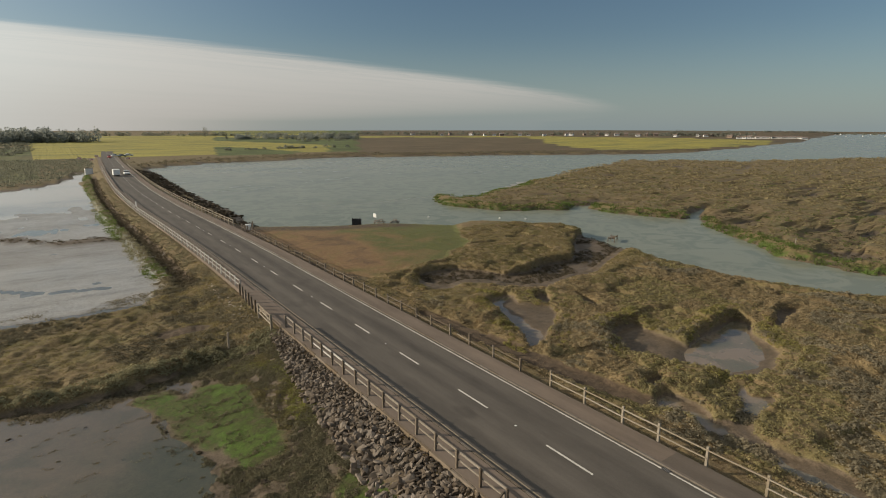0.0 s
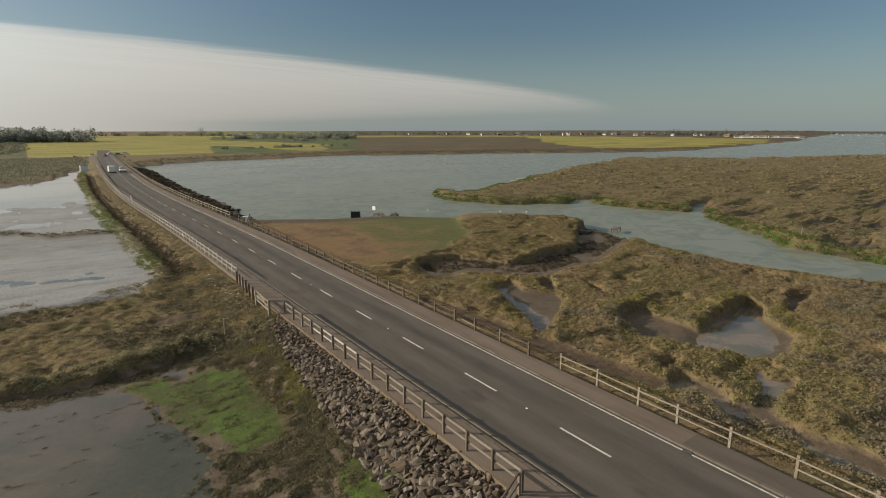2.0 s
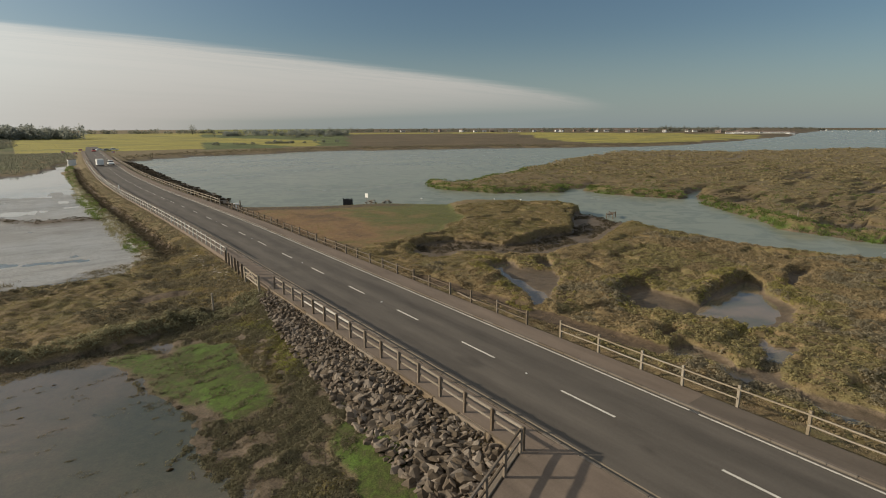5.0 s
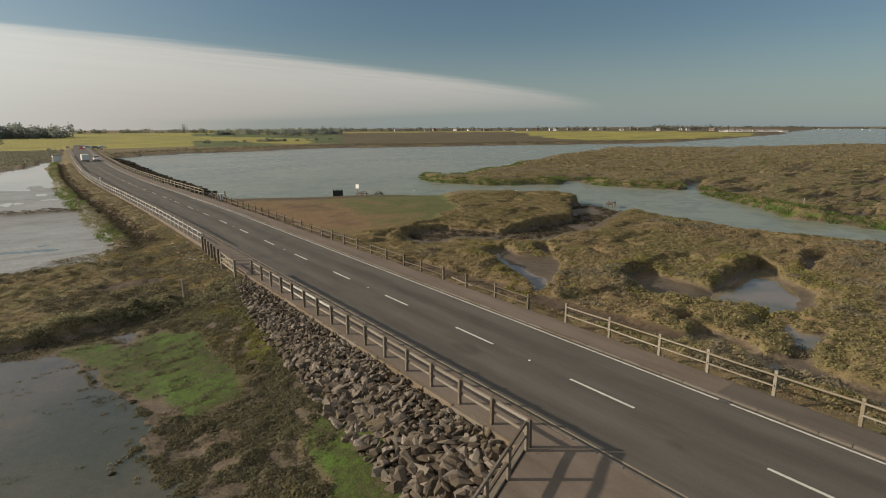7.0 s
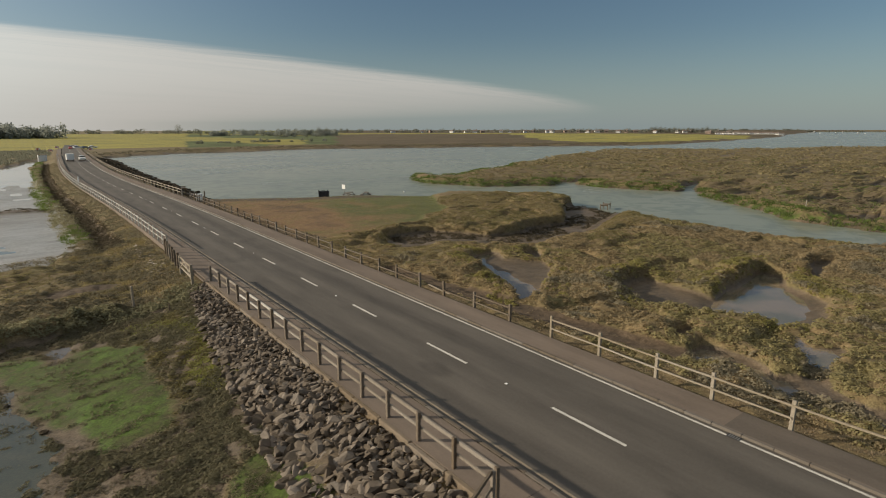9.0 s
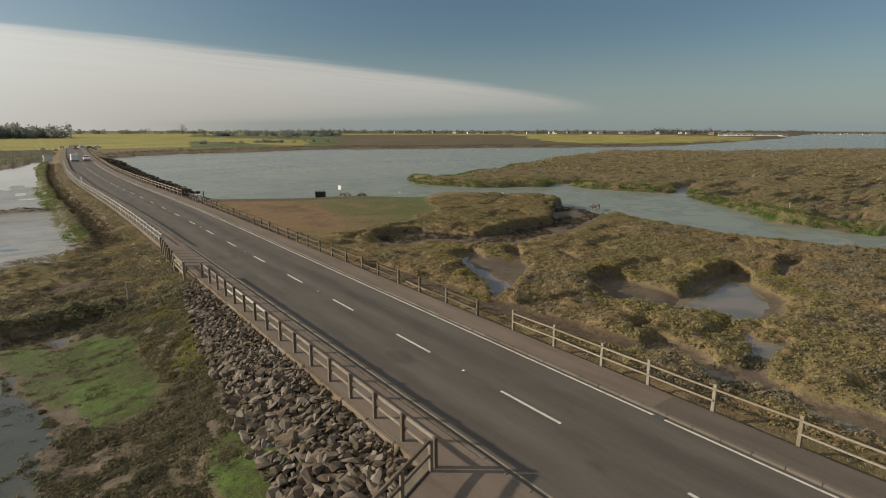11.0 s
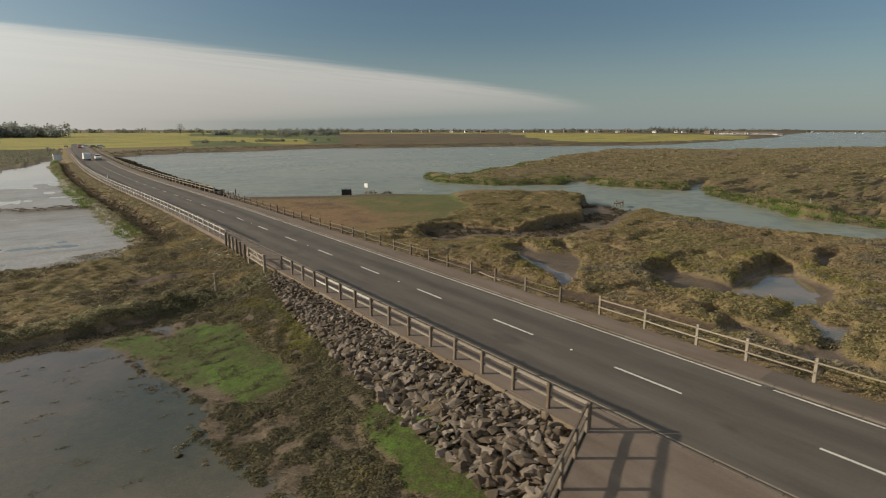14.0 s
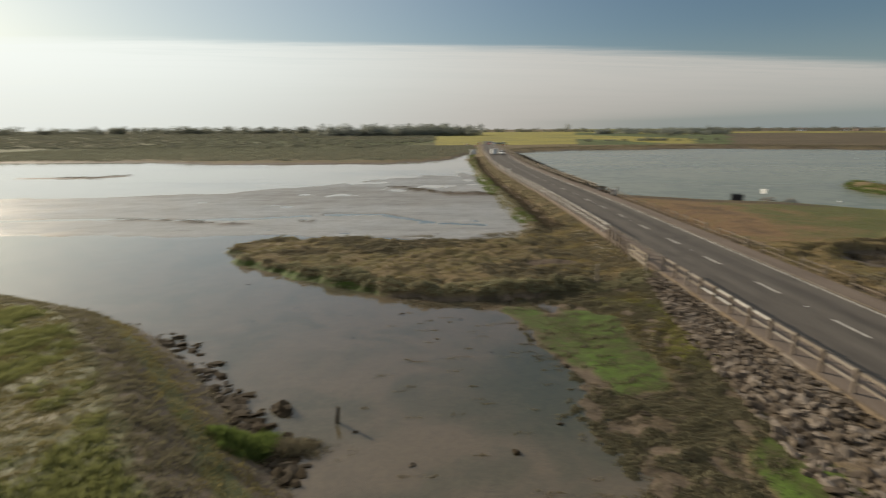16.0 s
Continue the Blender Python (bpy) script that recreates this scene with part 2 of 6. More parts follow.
def water_material(name, deep, rough, ripple, clear, ior=1.33, gloss=1.0, bloom=None):
    """Tidal water: Fresnel drives the gloss; below it murk, or the mud through a shallow film."""
    m = bpy.data.materials.new(name)
    m.use_nodes = True
    g = Nodes(m.node_tree)
    w = g.math("ADD", g.noise(g.coords(1.0, 0.5, 1), 1.6, 3.0), g.math("MULTIPLY", g.noise(g.coords(), 0.22, 4.0), 2.5))
    nrm = g.bump(w, ripple, 0.05)
    patch = g.noise(g.coords(0.35, 1.0, 1), 0.05, 4.0, 0.6)
    gl = g.n("ShaderNodeBsdfGlossy", Roughness=g.math("MULTIPLY_ADD", g.step(patch, 0.4, 0.65), rough * (1.0 if bloom else 0.5), rough * (0.35 if bloom else 0.9)),
             Normal=nrm)
    gl.inputs["Color"].default_value = (1, 1, 1, 1)
    cloudy = g.step(g.noise(g.coords(), 0.2, 5.0, 0.65, 1.2), 0.38, 0.58)
    if bloom:
        # greener water where the algae grow out from the causeway's foot
        dd = g.n("ShaderNodeVectorMath", _0=g.coords(), _1=bloom)
        dd.operation = "DISTANCE"
        reach = g.math("MULTIPLY_ADD", g.noise(g.coords(), 0.22, 4.0, 0.6, 0.8), 13.0, dd.outputs["Value"])
        cloudy = g.math("MULTIPLY", g.step(reach, 8.5, 14.0), g.math("MULTIPLY_ADD", cloudy, 0.6, 0.4))
    low = (0.34, 0.54, 0.47) if bloom else (0.88, 0.92, 0.93)
    murk = g.n("ShaderNodeBsdfDiffuse", Color=g.mix(cloudy, tuple(a * b for a, b in zip(deep, low)), tuple(c * 1.12 for c in deep)))
    under = g.n("ShaderNodeBsdfTransparent")
    under.inputs[0].default_value = (0.8, 0.84, 0.8, 1)
    body = g.n("ShaderNodeMixShader", _0=clear, _1=murk.outputs[0], _2=under.outputs[0])
    fr = g.n("ShaderNodeFresnel", IOR=ior, Normal=nrm)
    mx = g.n("ShaderNodeMixShader", _0=g.math("MULTIPLY", fr.outputs[0], gloss), _1=body.outputs[0], _2=gl.outputs[0])
    g.n("ShaderNodeOutputMaterial", Surface=mx.outputs[0])
    return m


def leaf_material(name, dark, light, island=True):
    m = bpy.data.materials.new(name)
    m.use_nodes = True
    g = Nodes(m.node_tree)
    k = g.n("ShaderNodeNewGeometry").outputs["Random Per Island"]
    n = g.noise(g.coords(), 0.4, 4.0, 0.6)
    f = g.math("MULTIPLY_ADD", k, 0.36, g.math("MULTIPLY_ADD", n, 1.0, -0.16), True)
    b = g.n("ShaderNodeBsdfPrincipled", Base_Color=g.mix(f, dark, light), Roughness=0.85)
    b.inputs["Specular IOR Level"].default_value = 0.2
    t = g.n("ShaderNodeBsdfTranslucent", Color=g.mix(f, dark, light))
    mx = g.n("ShaderNodeMixShader", _0=0.5, _1=b.outputs[0], _2=t.outputs[0])
    g.n("ShaderNodeOutputMaterial", Surface=mx.outputs[0])
    return m


LAND = ground_material()
ASPHALT = asphalt_material("asphalt", (0.1, 0.088, 0.075), 1.0)
FOOTWAY = asphalt_material("footway_tarmac", (0.166, 0.13, 0.102))
PATCH = asphalt_material("dark_tarmac", (0.115, 0.094, 0.076))
PAINT = material("road_paint", (0.54, 0.52, 0.47), 0.75, 0.2, 2.5, 0.35, 30.0)
KERB = material("kerb_concrete", (0.135, 0.112, 0.088), 0.85, 0.4, 3.0, 0.25, 50.0, vary=0.15)
CONCRETE = material("old_concrete", (0.19, 0.15, 0.108), 0.9, 0.6, 2.0, 0.35, 30.0, vary=0.12)
DARK_TIMBER = material("dark_old_timber", (0.15, 0.12, 0.088), 0.9, 0.5, 7.0, 0.35, 45.0, vary=0.2)
TIMBER = material("weathered_timber", (0.17, 0.135, 0.1), 0.85, 0.5, 7.0, 0.35, 45.0, vary=0.25)
PALE_TIMBER = material("bleached_timber", (0.27, 0.23, 0.175), 0.85, 0.4, 7.0, 0.25, 45.0, vary=0.15)
WHITE_WOOD = material("white_painted_timber", (0.6, 0.59, 0.55), 0.6, 0.2, 5.0, 0.14, 40.0, vary=0.08)
OFF_WHITE = material("worn_white_timber", (0.42, 0.4, 0.36), 0.7, 0.3, 5.0, 0.25, 40.0, vary=0.15)
RAIL = material("rail_timber", (0.22, 0.187, 0.148), 0.85, 0.5, 7.0, 0.3, 45.0, vary=0.2)
RUBBLE = material("pale_rubble", (0.33, 0.28, 0.215), 0.9, 0.6, 3.0, 0.3, 22.0, vary=0.25)
STEEL = material("galvanised_steel", (0.35, 0.34, 0.32), 0.45, 0.1, 5.0, 0.2, 40.0, metal=0.8)
ROCK = material("riprap_rock", (0.138, 0.109, 0.081), 0.9, 0.9, 3.0, 0.45, 22.0, vary=0.5)
WHITE = material("white_paint", (0.78, 0.78, 0.76), 0.45, 0.0, 3.0, 0.06, 20.0)
DARK = material("dark_paint", (0.03, 0.03, 0.032), 0.6, 0.0, 3.0, 0.2, 20.0)
RUBBER = material("rubber", (0.02, 0.02, 0.02), 0.8)
RED = material("red_paint", (0.45, 0.05, 0.04), 0.5)
CARGLASS = material("dark_glass", (0.02, 0.025, 0.03), 0.08, spec=0.8)
BRICK = material("brick_wall", (0.3, 0.22, 0.17), 0.9, 0.3)
TILE = material("roof_tile", (0.2, 0.16, 0.14), 0.85, 0.3, vary=0.2)
BARK = material("bark", (0.09, 0.07, 0.05), 0.95, 0.5)
WEED = material("bladder_weed", (0.05, 0.038, 0.024), 0.9, 0.8, 3.0, 0.4, 25.0, vary=0.3, spec=0.15)
LAGOON = water_material("lagoon_water", (0.2, 0.212, 0.168), 0.2, 0.09, 0.0, gloss=0.55)
FILM = water_material("shallow_water", (0.148, 0.119, 0.085), 0.12, 0.014, 0.4, 1.66, bloom=(-12.5, 23.0, -1.4))
POOL = water_material("pool_water", (0.27, 0.215, 0.16), 0.12, 0.014, 0.3, 1.6, bloom=(-400.0, 0.0, 0.0))
TUFT = leaf_material("purslane", (0.245, 0.195, 0.115), (0.435, 0.345, 0.2))
TUFT_GREEN = leaf_material("marsh_grass", (0.22, 0.192, 0.1), (0.395, 0.342, 0.167))
CORD = leaf_material("cordgrass", (0.085, 0.12, 0.032), (0.18, 0.232, 0.068))
TUFT_ISLE = leaf_material("island_purslane", (0.19, 0.16, 0.088), (0.39, 0.325, 0.18))
TUFT_GREY = leaf_material("grey_purslane", (0.185, 0.16, 0.108), (0.38, 0.33, 0.225))
TUFT_DARK = leaf_material("dark_purslane_bush", (0.168, 0.163, 0.102), (0.365, 0.34, 0.202))
STRAW = leaf_material("dry_straw_grass", (0.2, 0.155, 0.1), (0.4, 0.315, 0.21))
SAMPHIRE = leaf_material("yellow_green_samphire", (0.19, 0.175, 0.062), (0.43, 0.385, 0.14))
TUFT_TURF = leaf_material("short_brown_turf", (0.165, 0.135, 0.068), (0.37, 0.305, 0.155))
MOSSY = leaf_material("yellow_green_grass", (0.16, 0.175, 0.042), (0.38, 0.38, 0.12))
BANK_GRASS = leaf_material("bank_grass", (0.125, 0.138, 0.05), (0.3, 0.305, 0.12))
# far foliage: distance haze is put into these pale, greyed leaf colours
HAZED_COPSE = leaf_material("hazed_copse_leaf", (0.27, 0.287, 0.256), (0.312, 0.328, 0.29))
HAZED_LEAF = leaf_material("hazed_far_leaf", (0.17, 0.18, 0.145), (0.29, 0.295, 0.24))


# ---------------------------------------------------------------- helpers of this scene
def part(name, bm, mat, parent=None, label=""):
    me = bpy.data.meshes.new(name)
    bm.to_mesh(me)
    bm.free()
    me.materials.append(mat)
    ob = new(name, me)
    ob.parent = parent
    if label:
        ob["label"] = label
    return ob


def share(name, me, parent, m):
    ob = new(name, me)
    ob.parent = parent
    ob.matrix_basis = m
    return ob


def empty(name, m=None):
    ob = new(name)
    if m is not None:
        ob.matrix_basis = m
    return ob


def box(bm, x0, x1, y0, y1, z0, z1, bevel=0.0, m=None):
    made = bmesh.ops.create_cube(bm, size=1.0)["verts"]
    t = Matrix.Translation(((x0 + x1) / 2, (y0 + y1) / 2, (z0 + z1) / 2)) @ Matrix.Diagonal((x1 - x0, y1 - y0, z1 - z0, 1))
    bmesh.ops.transform(bm, matrix=(m @ t) if m is not None else t, verts=made)
    if bevel:
        edges = {e for v in made for e in v.link_edges}
        bmesh.ops.bevel(bm, geom=list(edges), offset=bevel, segments=1, affect="EDGES")
    return bm


def boxed(*a, **k):
    return box(bmesh.new(), *a, **k)


def rod(bm, p, q, r, seg=8, r2=None):
    p, q = Vector(p), Vector(q)
    m = (q - p).to_track_quat("Z", "Y").to_matrix().to_4x4()
    bmesh.ops.create_cone(bm, cap_ends=True, segments=seg, radius1=r, radius2=r if r2 is None else r2,
                          depth=(q - p).length, matrix=Matrix.Translation((p + q) / 2) @ m)
    return bm


def tri_mesh(name, verts, tris, mat):
    """A mesh from arrays of points and triangles."""
    me = bpy.data.meshes.new(name)
    me.vertices.add(len(verts))
    me.vertices.foreach_set("co", np.asarray(verts, np.float32).ravel())
    me.loops.add(tris.size)
    me.loops.foreach_set("vertex_index", tris.astype(np.int32).ravel())
    me.polygons.add(len(tris))
    k = tris.shape[1]
    me.polygons.foreach_set("loop_start", np.arange(0, tris.size, k, dtype=np.int32))
    me.update(calc_edges=True)
    me.materials.append(mat)
    return me


RNG = np.random.default_rng(7)
LATTICE = RNG.random((256, 256))


def value_noise(x, y):
    xi, yi = np.floor(x).astype(int), np.floor(y).astype(int)
    fx, fy = x - xi, y - yi
    fx, fy = fx * fx * (3 - 2 * fx), fy * fy * (3 - 2 * fy)
    a, b = LATTICE[xi % 256, yi % 256], LATTICE[(xi + 1) % 256, yi % 256]
    c, d = LATTICE[xi % 256, (yi + 1) % 256], LATTICE[(xi + 1) % 256, (yi + 1) % 256]
    return (a * (1 - fx) + b * fx) * (1 - fy) + (c * (1 - fx) + d * fx) * fy


def fbm(x, y, size, octaves=4):
    """Smooth noise about 0, from -1 to 1, with features of the given size in metres."""
    s, amp, total = 0.0, 1.0, 0.0
    for k in range(octaves):
        f = 2 ** k / size
        s = s + amp * (value_noise(x * f + 17.3 * k, y * f + 41.7 * k) * 2 - 1)
        total += amp
        amp *= 0.55
    return s / total * 1.5


def smooth(lo, hi, v):
    t = np.clip((v - lo) / (hi - lo), 0, 1)
    return t * t * (3 - 2 * t)


def inside(poly, x, y):
    """Signed distance to a closed outline, positive inside it."""
    p = np.array(poly, float)
    best = np.full(np.shape(x), 1e12)
    ins = np.zeros(np.shape(x), bool)
    for (ax, ay), (bx, by) in zip(p, np.roll(p, -1, 0)):
        ex, ey = bx - ax, by - ay
        t = np.clip(((x - ax) * ex + (y - ay) * ey) / (ex * ex + ey * ey), 0, 1)
        best = np.minimum(best, (x - ax - t * ex) ** 2 + (y - ay - t * ey) ** 2)
        cross = ((ay > y) != (by > y)) & (x < (bx - ax) * (y - ay) / ((by - ay) if by != ay else 1e-9) + ax)
        ins ^= cross
    return np.where(ins, 1, -1) * np.sqrt(best)


def along(line, x, y):
    """Distance to an open line less its half width there; rows of x, y, half width."""
    best = np.full(np.shape(x), 1e12)
    for (ax, ay, aw), (bx, by, bw) in zip(line[:-1], line[1:]):
        ex, ey = bx - ax, by - ay
        t = np.clip(((x - ax) * ex + (y - ay) * ey) / (ex * ex + ey * ey), 0, 1)
        best = np.minimum(best, np.hypot(x - ax - t * ex, y - ay - t * ey) - (aw + t * (bw - aw)))
    return best


# ---------------------------------------------------------------- the plan of the land
WATER_R, WATER_L = -2.0, -1.42
_ys = np.arange(-400, 600, 2.0)
_xs = np.interp(_ys, [-400, 65, 85, 110, 130, 150, 175, 205, 250, 330, 420, 600],
                [0, 0, -0.45, -1.3, -1.5, -1.45, -0.7, 0.5, 2.4, 6.6, 13, 30])
_xs = np.convolve(np.pad(_xs, 8, mode="edge"), np.hanning(17) / np.hanning(17).sum(), "valid")


def centre(y):
    """The road's middle line."""
    return np.interp(y, _ys, _xs)


NEAR_MARSH = [(0, 97), (11, 90), (20, 84), (30, 81), (41, 70), (52, 58), (50, 50), (46, 40), (42.5, 32), (42.5, 26),
              (43.5, 20), (46, 14), (54, 3), (70, -15), (110, -60), (110, -300), (0, -300)]
FAR_MARSH = [(62, 113), (56, 104), (54, 94), (59, 82), (72, 74), (79, 78), (75, 67), (81, 51), (76, 47), (68, 35), (61, 28),
             (60, 17), (68, 3), (90, -25), (140, -60), (400, -260), (900, -150), (700, 40), (407, 102), (288, 139),
             (235, 180), (165, 152), (115, 126), (103, 122), (96, 114), (85, 112), (66, 101)]
TURF_FIELD = [(5.5, 99), (20, 90), (32, 86), (46, 72), (37, 68), (32.8, 62), (29, 54.5), (21.5, 50), (14.6, 47.6), (9, 47), (6, 50)]
TONGUE = [(-8.5, 34.8), (-12, 34.7), (-15.7, 34.3), (-19.5, 34.0), (-22.4, 35.0), (-26, 36.8), (-30.7, 39.6), (-35.5, 44), (-40, 49.5), (-35, 53),
          (-28, 53), (-20, 52), (-12.5, 51.5), (-10.5, 58), (-9, 75), (-9.5, 92), (-11.5, 110), (-11, 158), (-12, 190), (-9, 230),
          (-4, 280), (0, 280), (0, 34.8)]
LEFT_SHORE = [(-2, 282), (-9, 240), (-14, 218), (-22, 195), (-37, 179), (-54, 176), (-72, 179), (-95, 178), (-118, 190), (-150, 193), (-300, 185),
              (-1600, 150), (-3000, 3000), (400, 3000), (120, 900), (22, 380), (6, 305)]
ALGAE = [(-13.6, 30.6), (-12.4, 32.6), (-10.6, 32.4), (-9.3, 30.4), (-9.6, 26.5), (-10.3, 21.4), (-11.4, 21.2), (-12.4, 21.4), (-12.9, 23.4), (-12.6, 26.2), (-13.9, 28.3)]
ALGAE_STRIP = [(-9.6, 16.4), (-8.2, 17.6), (-7.6, 15.6), (-7.9, 11), (-9.7, 11), (-10, 15)]
ALGAE_THIN = [(-17.2, 32.6), (-15.8, 33.6), (-13.2, 33.2), (-12.4, 30.0), (-12.4, 23.0), (-13.6, 24.0), (-14.9, 27.6), (-15.6, 30.2)]
# pools and creek heads of the near marsh, with the height of their floors
POOL_B = [(13.4, 32.9), (15.1, 34.2), (17.1, 34.6), (17.2, 33.3), (16.1, 31.6), (16.9, 30.6), (17.9, 29.2), (16.8, 27.7),
          (14.3, 25.5), (12.3, 24.2), (10.9, 23.2), (9.8, 23.0), (9.3, 23.4), (10.0, 24.4), (11.0, 26.2), (11.4, 27.4), (12.2, 29.2), (12.8, 31.0)]
WET_B = [(12.7, 26.7), (12.9, 25.6), (12.1, 24.5), (10.8, 24.2), (10.7, 24.8), (12.2, 27.1), (13.2, 29.6), (13.8, 29.4)]
POOL_C = [(17.9, 22.7), (19.8, 23.1), (21.6, 22.6), (20.9, 21.2), (20.6, 18.6), (20.8, 17.2), (23.6, 18.2), (27.0, 18.2), (30.6, 18.5), (30.0, 16.6),
          (27.6, 15.3), (26.2, 13.5), (25.0, 12.1), (22.5, 11.4), (19.0, 11.4), (17.5, 12.1), (16.7, 13.2), (16.0, 14.7), (15.5, 16.1),
          (15.4, 17.4), (15.5, 18.8), (16.0, 19.8), (16.9, 21.2)]
WET_C = [(22.7, 17.4), (26.4, 17.4), (31.4, 18.6), (30.4, 16.8), (26.9, 15.4), (23.6, 12.6), (21.0, 12.6), (18.6, 13.6), (18.4, 15.6), (19.7, 16.6)]
POOL_D = [(10.4, 13.4), (11.3, 13.3), (11.4, 12.6), (11.5, 11.3), (11.0, 10.4), (10.4, 9.8), (11.3, 9.0), (12.3, 9.2), (14.0, 9.8), (15.0, 10.9),
          (16.3, 11.5), (16.7, 11.0), (15.4, 10.0), (16.3, 9.2), (15.3, 8.7), (13.8, 9.0), (12.2, 8.5), (10.8, 7.8), (10.3, 6.6), (11.0, 4.0),
          (10.6, -3.0), (8.6, -3.0), (8.2, 5.0), (8.2, 7.8), (7.9, 8.4), (8.7, 9.4), (9.4, 10.2), (9.6, 11.2), (9.2, 12.1), (9.1, 12.7)]
CREEK_A = [(13.9, 46.3), (16.9, 47.1), (19.8, 46.5), (21.8, 43.2), (22.7, 40.8), (26.6, 40.2), (30.0, 42.1), (33.2, 42.1), (35.4, 41.8),
           (39.9, 45.3), (42.0, 47.7), (48.2, 51.8), (54.1, 53.8), (57, 51), (52.8, 46.4), (48.7, 43.6), (42.3, 40.9), (36.3, 38.5), (32.3, 37.0),
           (29.5, 37.0), (26.4, 36.2), (23.4, 35.7), (21.5, 36.5), (20.4, 38.1), (19.7, 40.1), (17.6, 41.8), (14.5, 41.4), (13.6, 42.8), (13.3, 44.8)]
HOLE_1 = [(22.8, 30.3), (22.8, 29.1), (22.0, 26.6), (20.8, 26.5), (20.9, 27.9)]
HOLE_2 = [(33.3, 16.5), (35.5, 16.8), (37.1, 15.5), (34.0, 15.0), (30.2, 14.4), (29.5, 15.0)]
HOLE_3 = [(18.9, 32.3), (20.2, 32.4), (19.5, 30.7), (18.0, 29.8), (17.8, 30.9)]
HOLE_4 = [(11.3, 15.1), (13.1, 15.1), (13.1, 14.5), (11.8, 14.1), (10.8, 14.2)]
FOOT = [(6.9, 34, 0.3), (7.4, 27, 0.7), (8.0, 20, 0.9), (8.6, 15, 0.6), (9.0, 12.5, 0.5)]
FLATS = [(-9, 56), (-7, 90), (-8, 145), (-26, 130), (-43, 108), (-58, 94), (-72, 90), (-88, 87), (-140, 81), (-140, 64), (-75, 58), (-50, 57), (-38, 57), (-30, 55), (-20, 54)]
LEVEE = [(-140, 66, 0.5), (-75, 81.6, 0.5), (-63, 88.1, 0.5), (-48.2, 95.1, 0.5), (-30.7, 109, 0.6), (-19.6, 120, 0.6), (-12.5, 129, 0.6)]
CREEK_F = [(74, 75, 0.8), (84, 76, 1.2), (95, 70, 0.6)]
CREEK_G = [(79, 50, 1.2), (88, 55, 1.0), (98, 58, 0.5)]
SEA_BANK = [(-14, 2), (-24, 7.5), (-28.7, 12.4), (-31, 15.4), (-33.3, 18.3), (-35.8, 21.3), (-39, 24.5), (-45, 27), (-56, 28), (-90, 20), (-200, -10)]
MUD_CREEK = [(-75, 66, 0.4), (-62.8, 67, 0.5), (-51, 66.4, 0.4), (-42.6, 67.4, 0.35), (-35, 70.0, 0.3), (-28, 70.4, 0.25), (-20.7, 63.8, 0.2), (-15, 62, 0.15)]
MUD_BARS = [(-60, 66.0, 0.5), (-55.4, 66.0, 0.8), (-50, 64.8, 0.8), (-44.8, 63.2, 0.6), (-38.8, 63.6, 0.5), (-33, 65.5, 0.35), (-29, 65.2, 0.15)]
MUD_BAR_3 = [(-119, 127, 0.6), (-111, 128, 1.6), (-101, 128, 2.0), (-97, 136, 0.5)]
ISLE_BAR = [(77, 110, 1.2), (89, 114, 2.2), (104, 124, 2.6), (121, 133, 2.0)]
MUD_BAR_2 = [(-10.5, 90, 1.3), (-16, 92, 2.0), (-20.5, 94, 1.5), (-26, 101.6, 0.8), (-31, 105, 0.3)]


def polar(x, y):
    """Bearing (degrees from the road's direction) and distance, from the near end of the causeway."""
    return np.degrees(np.arctan2(x + 16, y)), np.hypot(x + 16, y)


def far_shore(az):
    return np.interp(az, [-5, 6, 10, 15, 20, 25, 30, 40, 50, 57, 61, 65, 69, 72, 180],
                     [300, 262, 285, 300, 318, 335, 342, 358, 385, 415, 470, 600, 900, 2600, 4000])


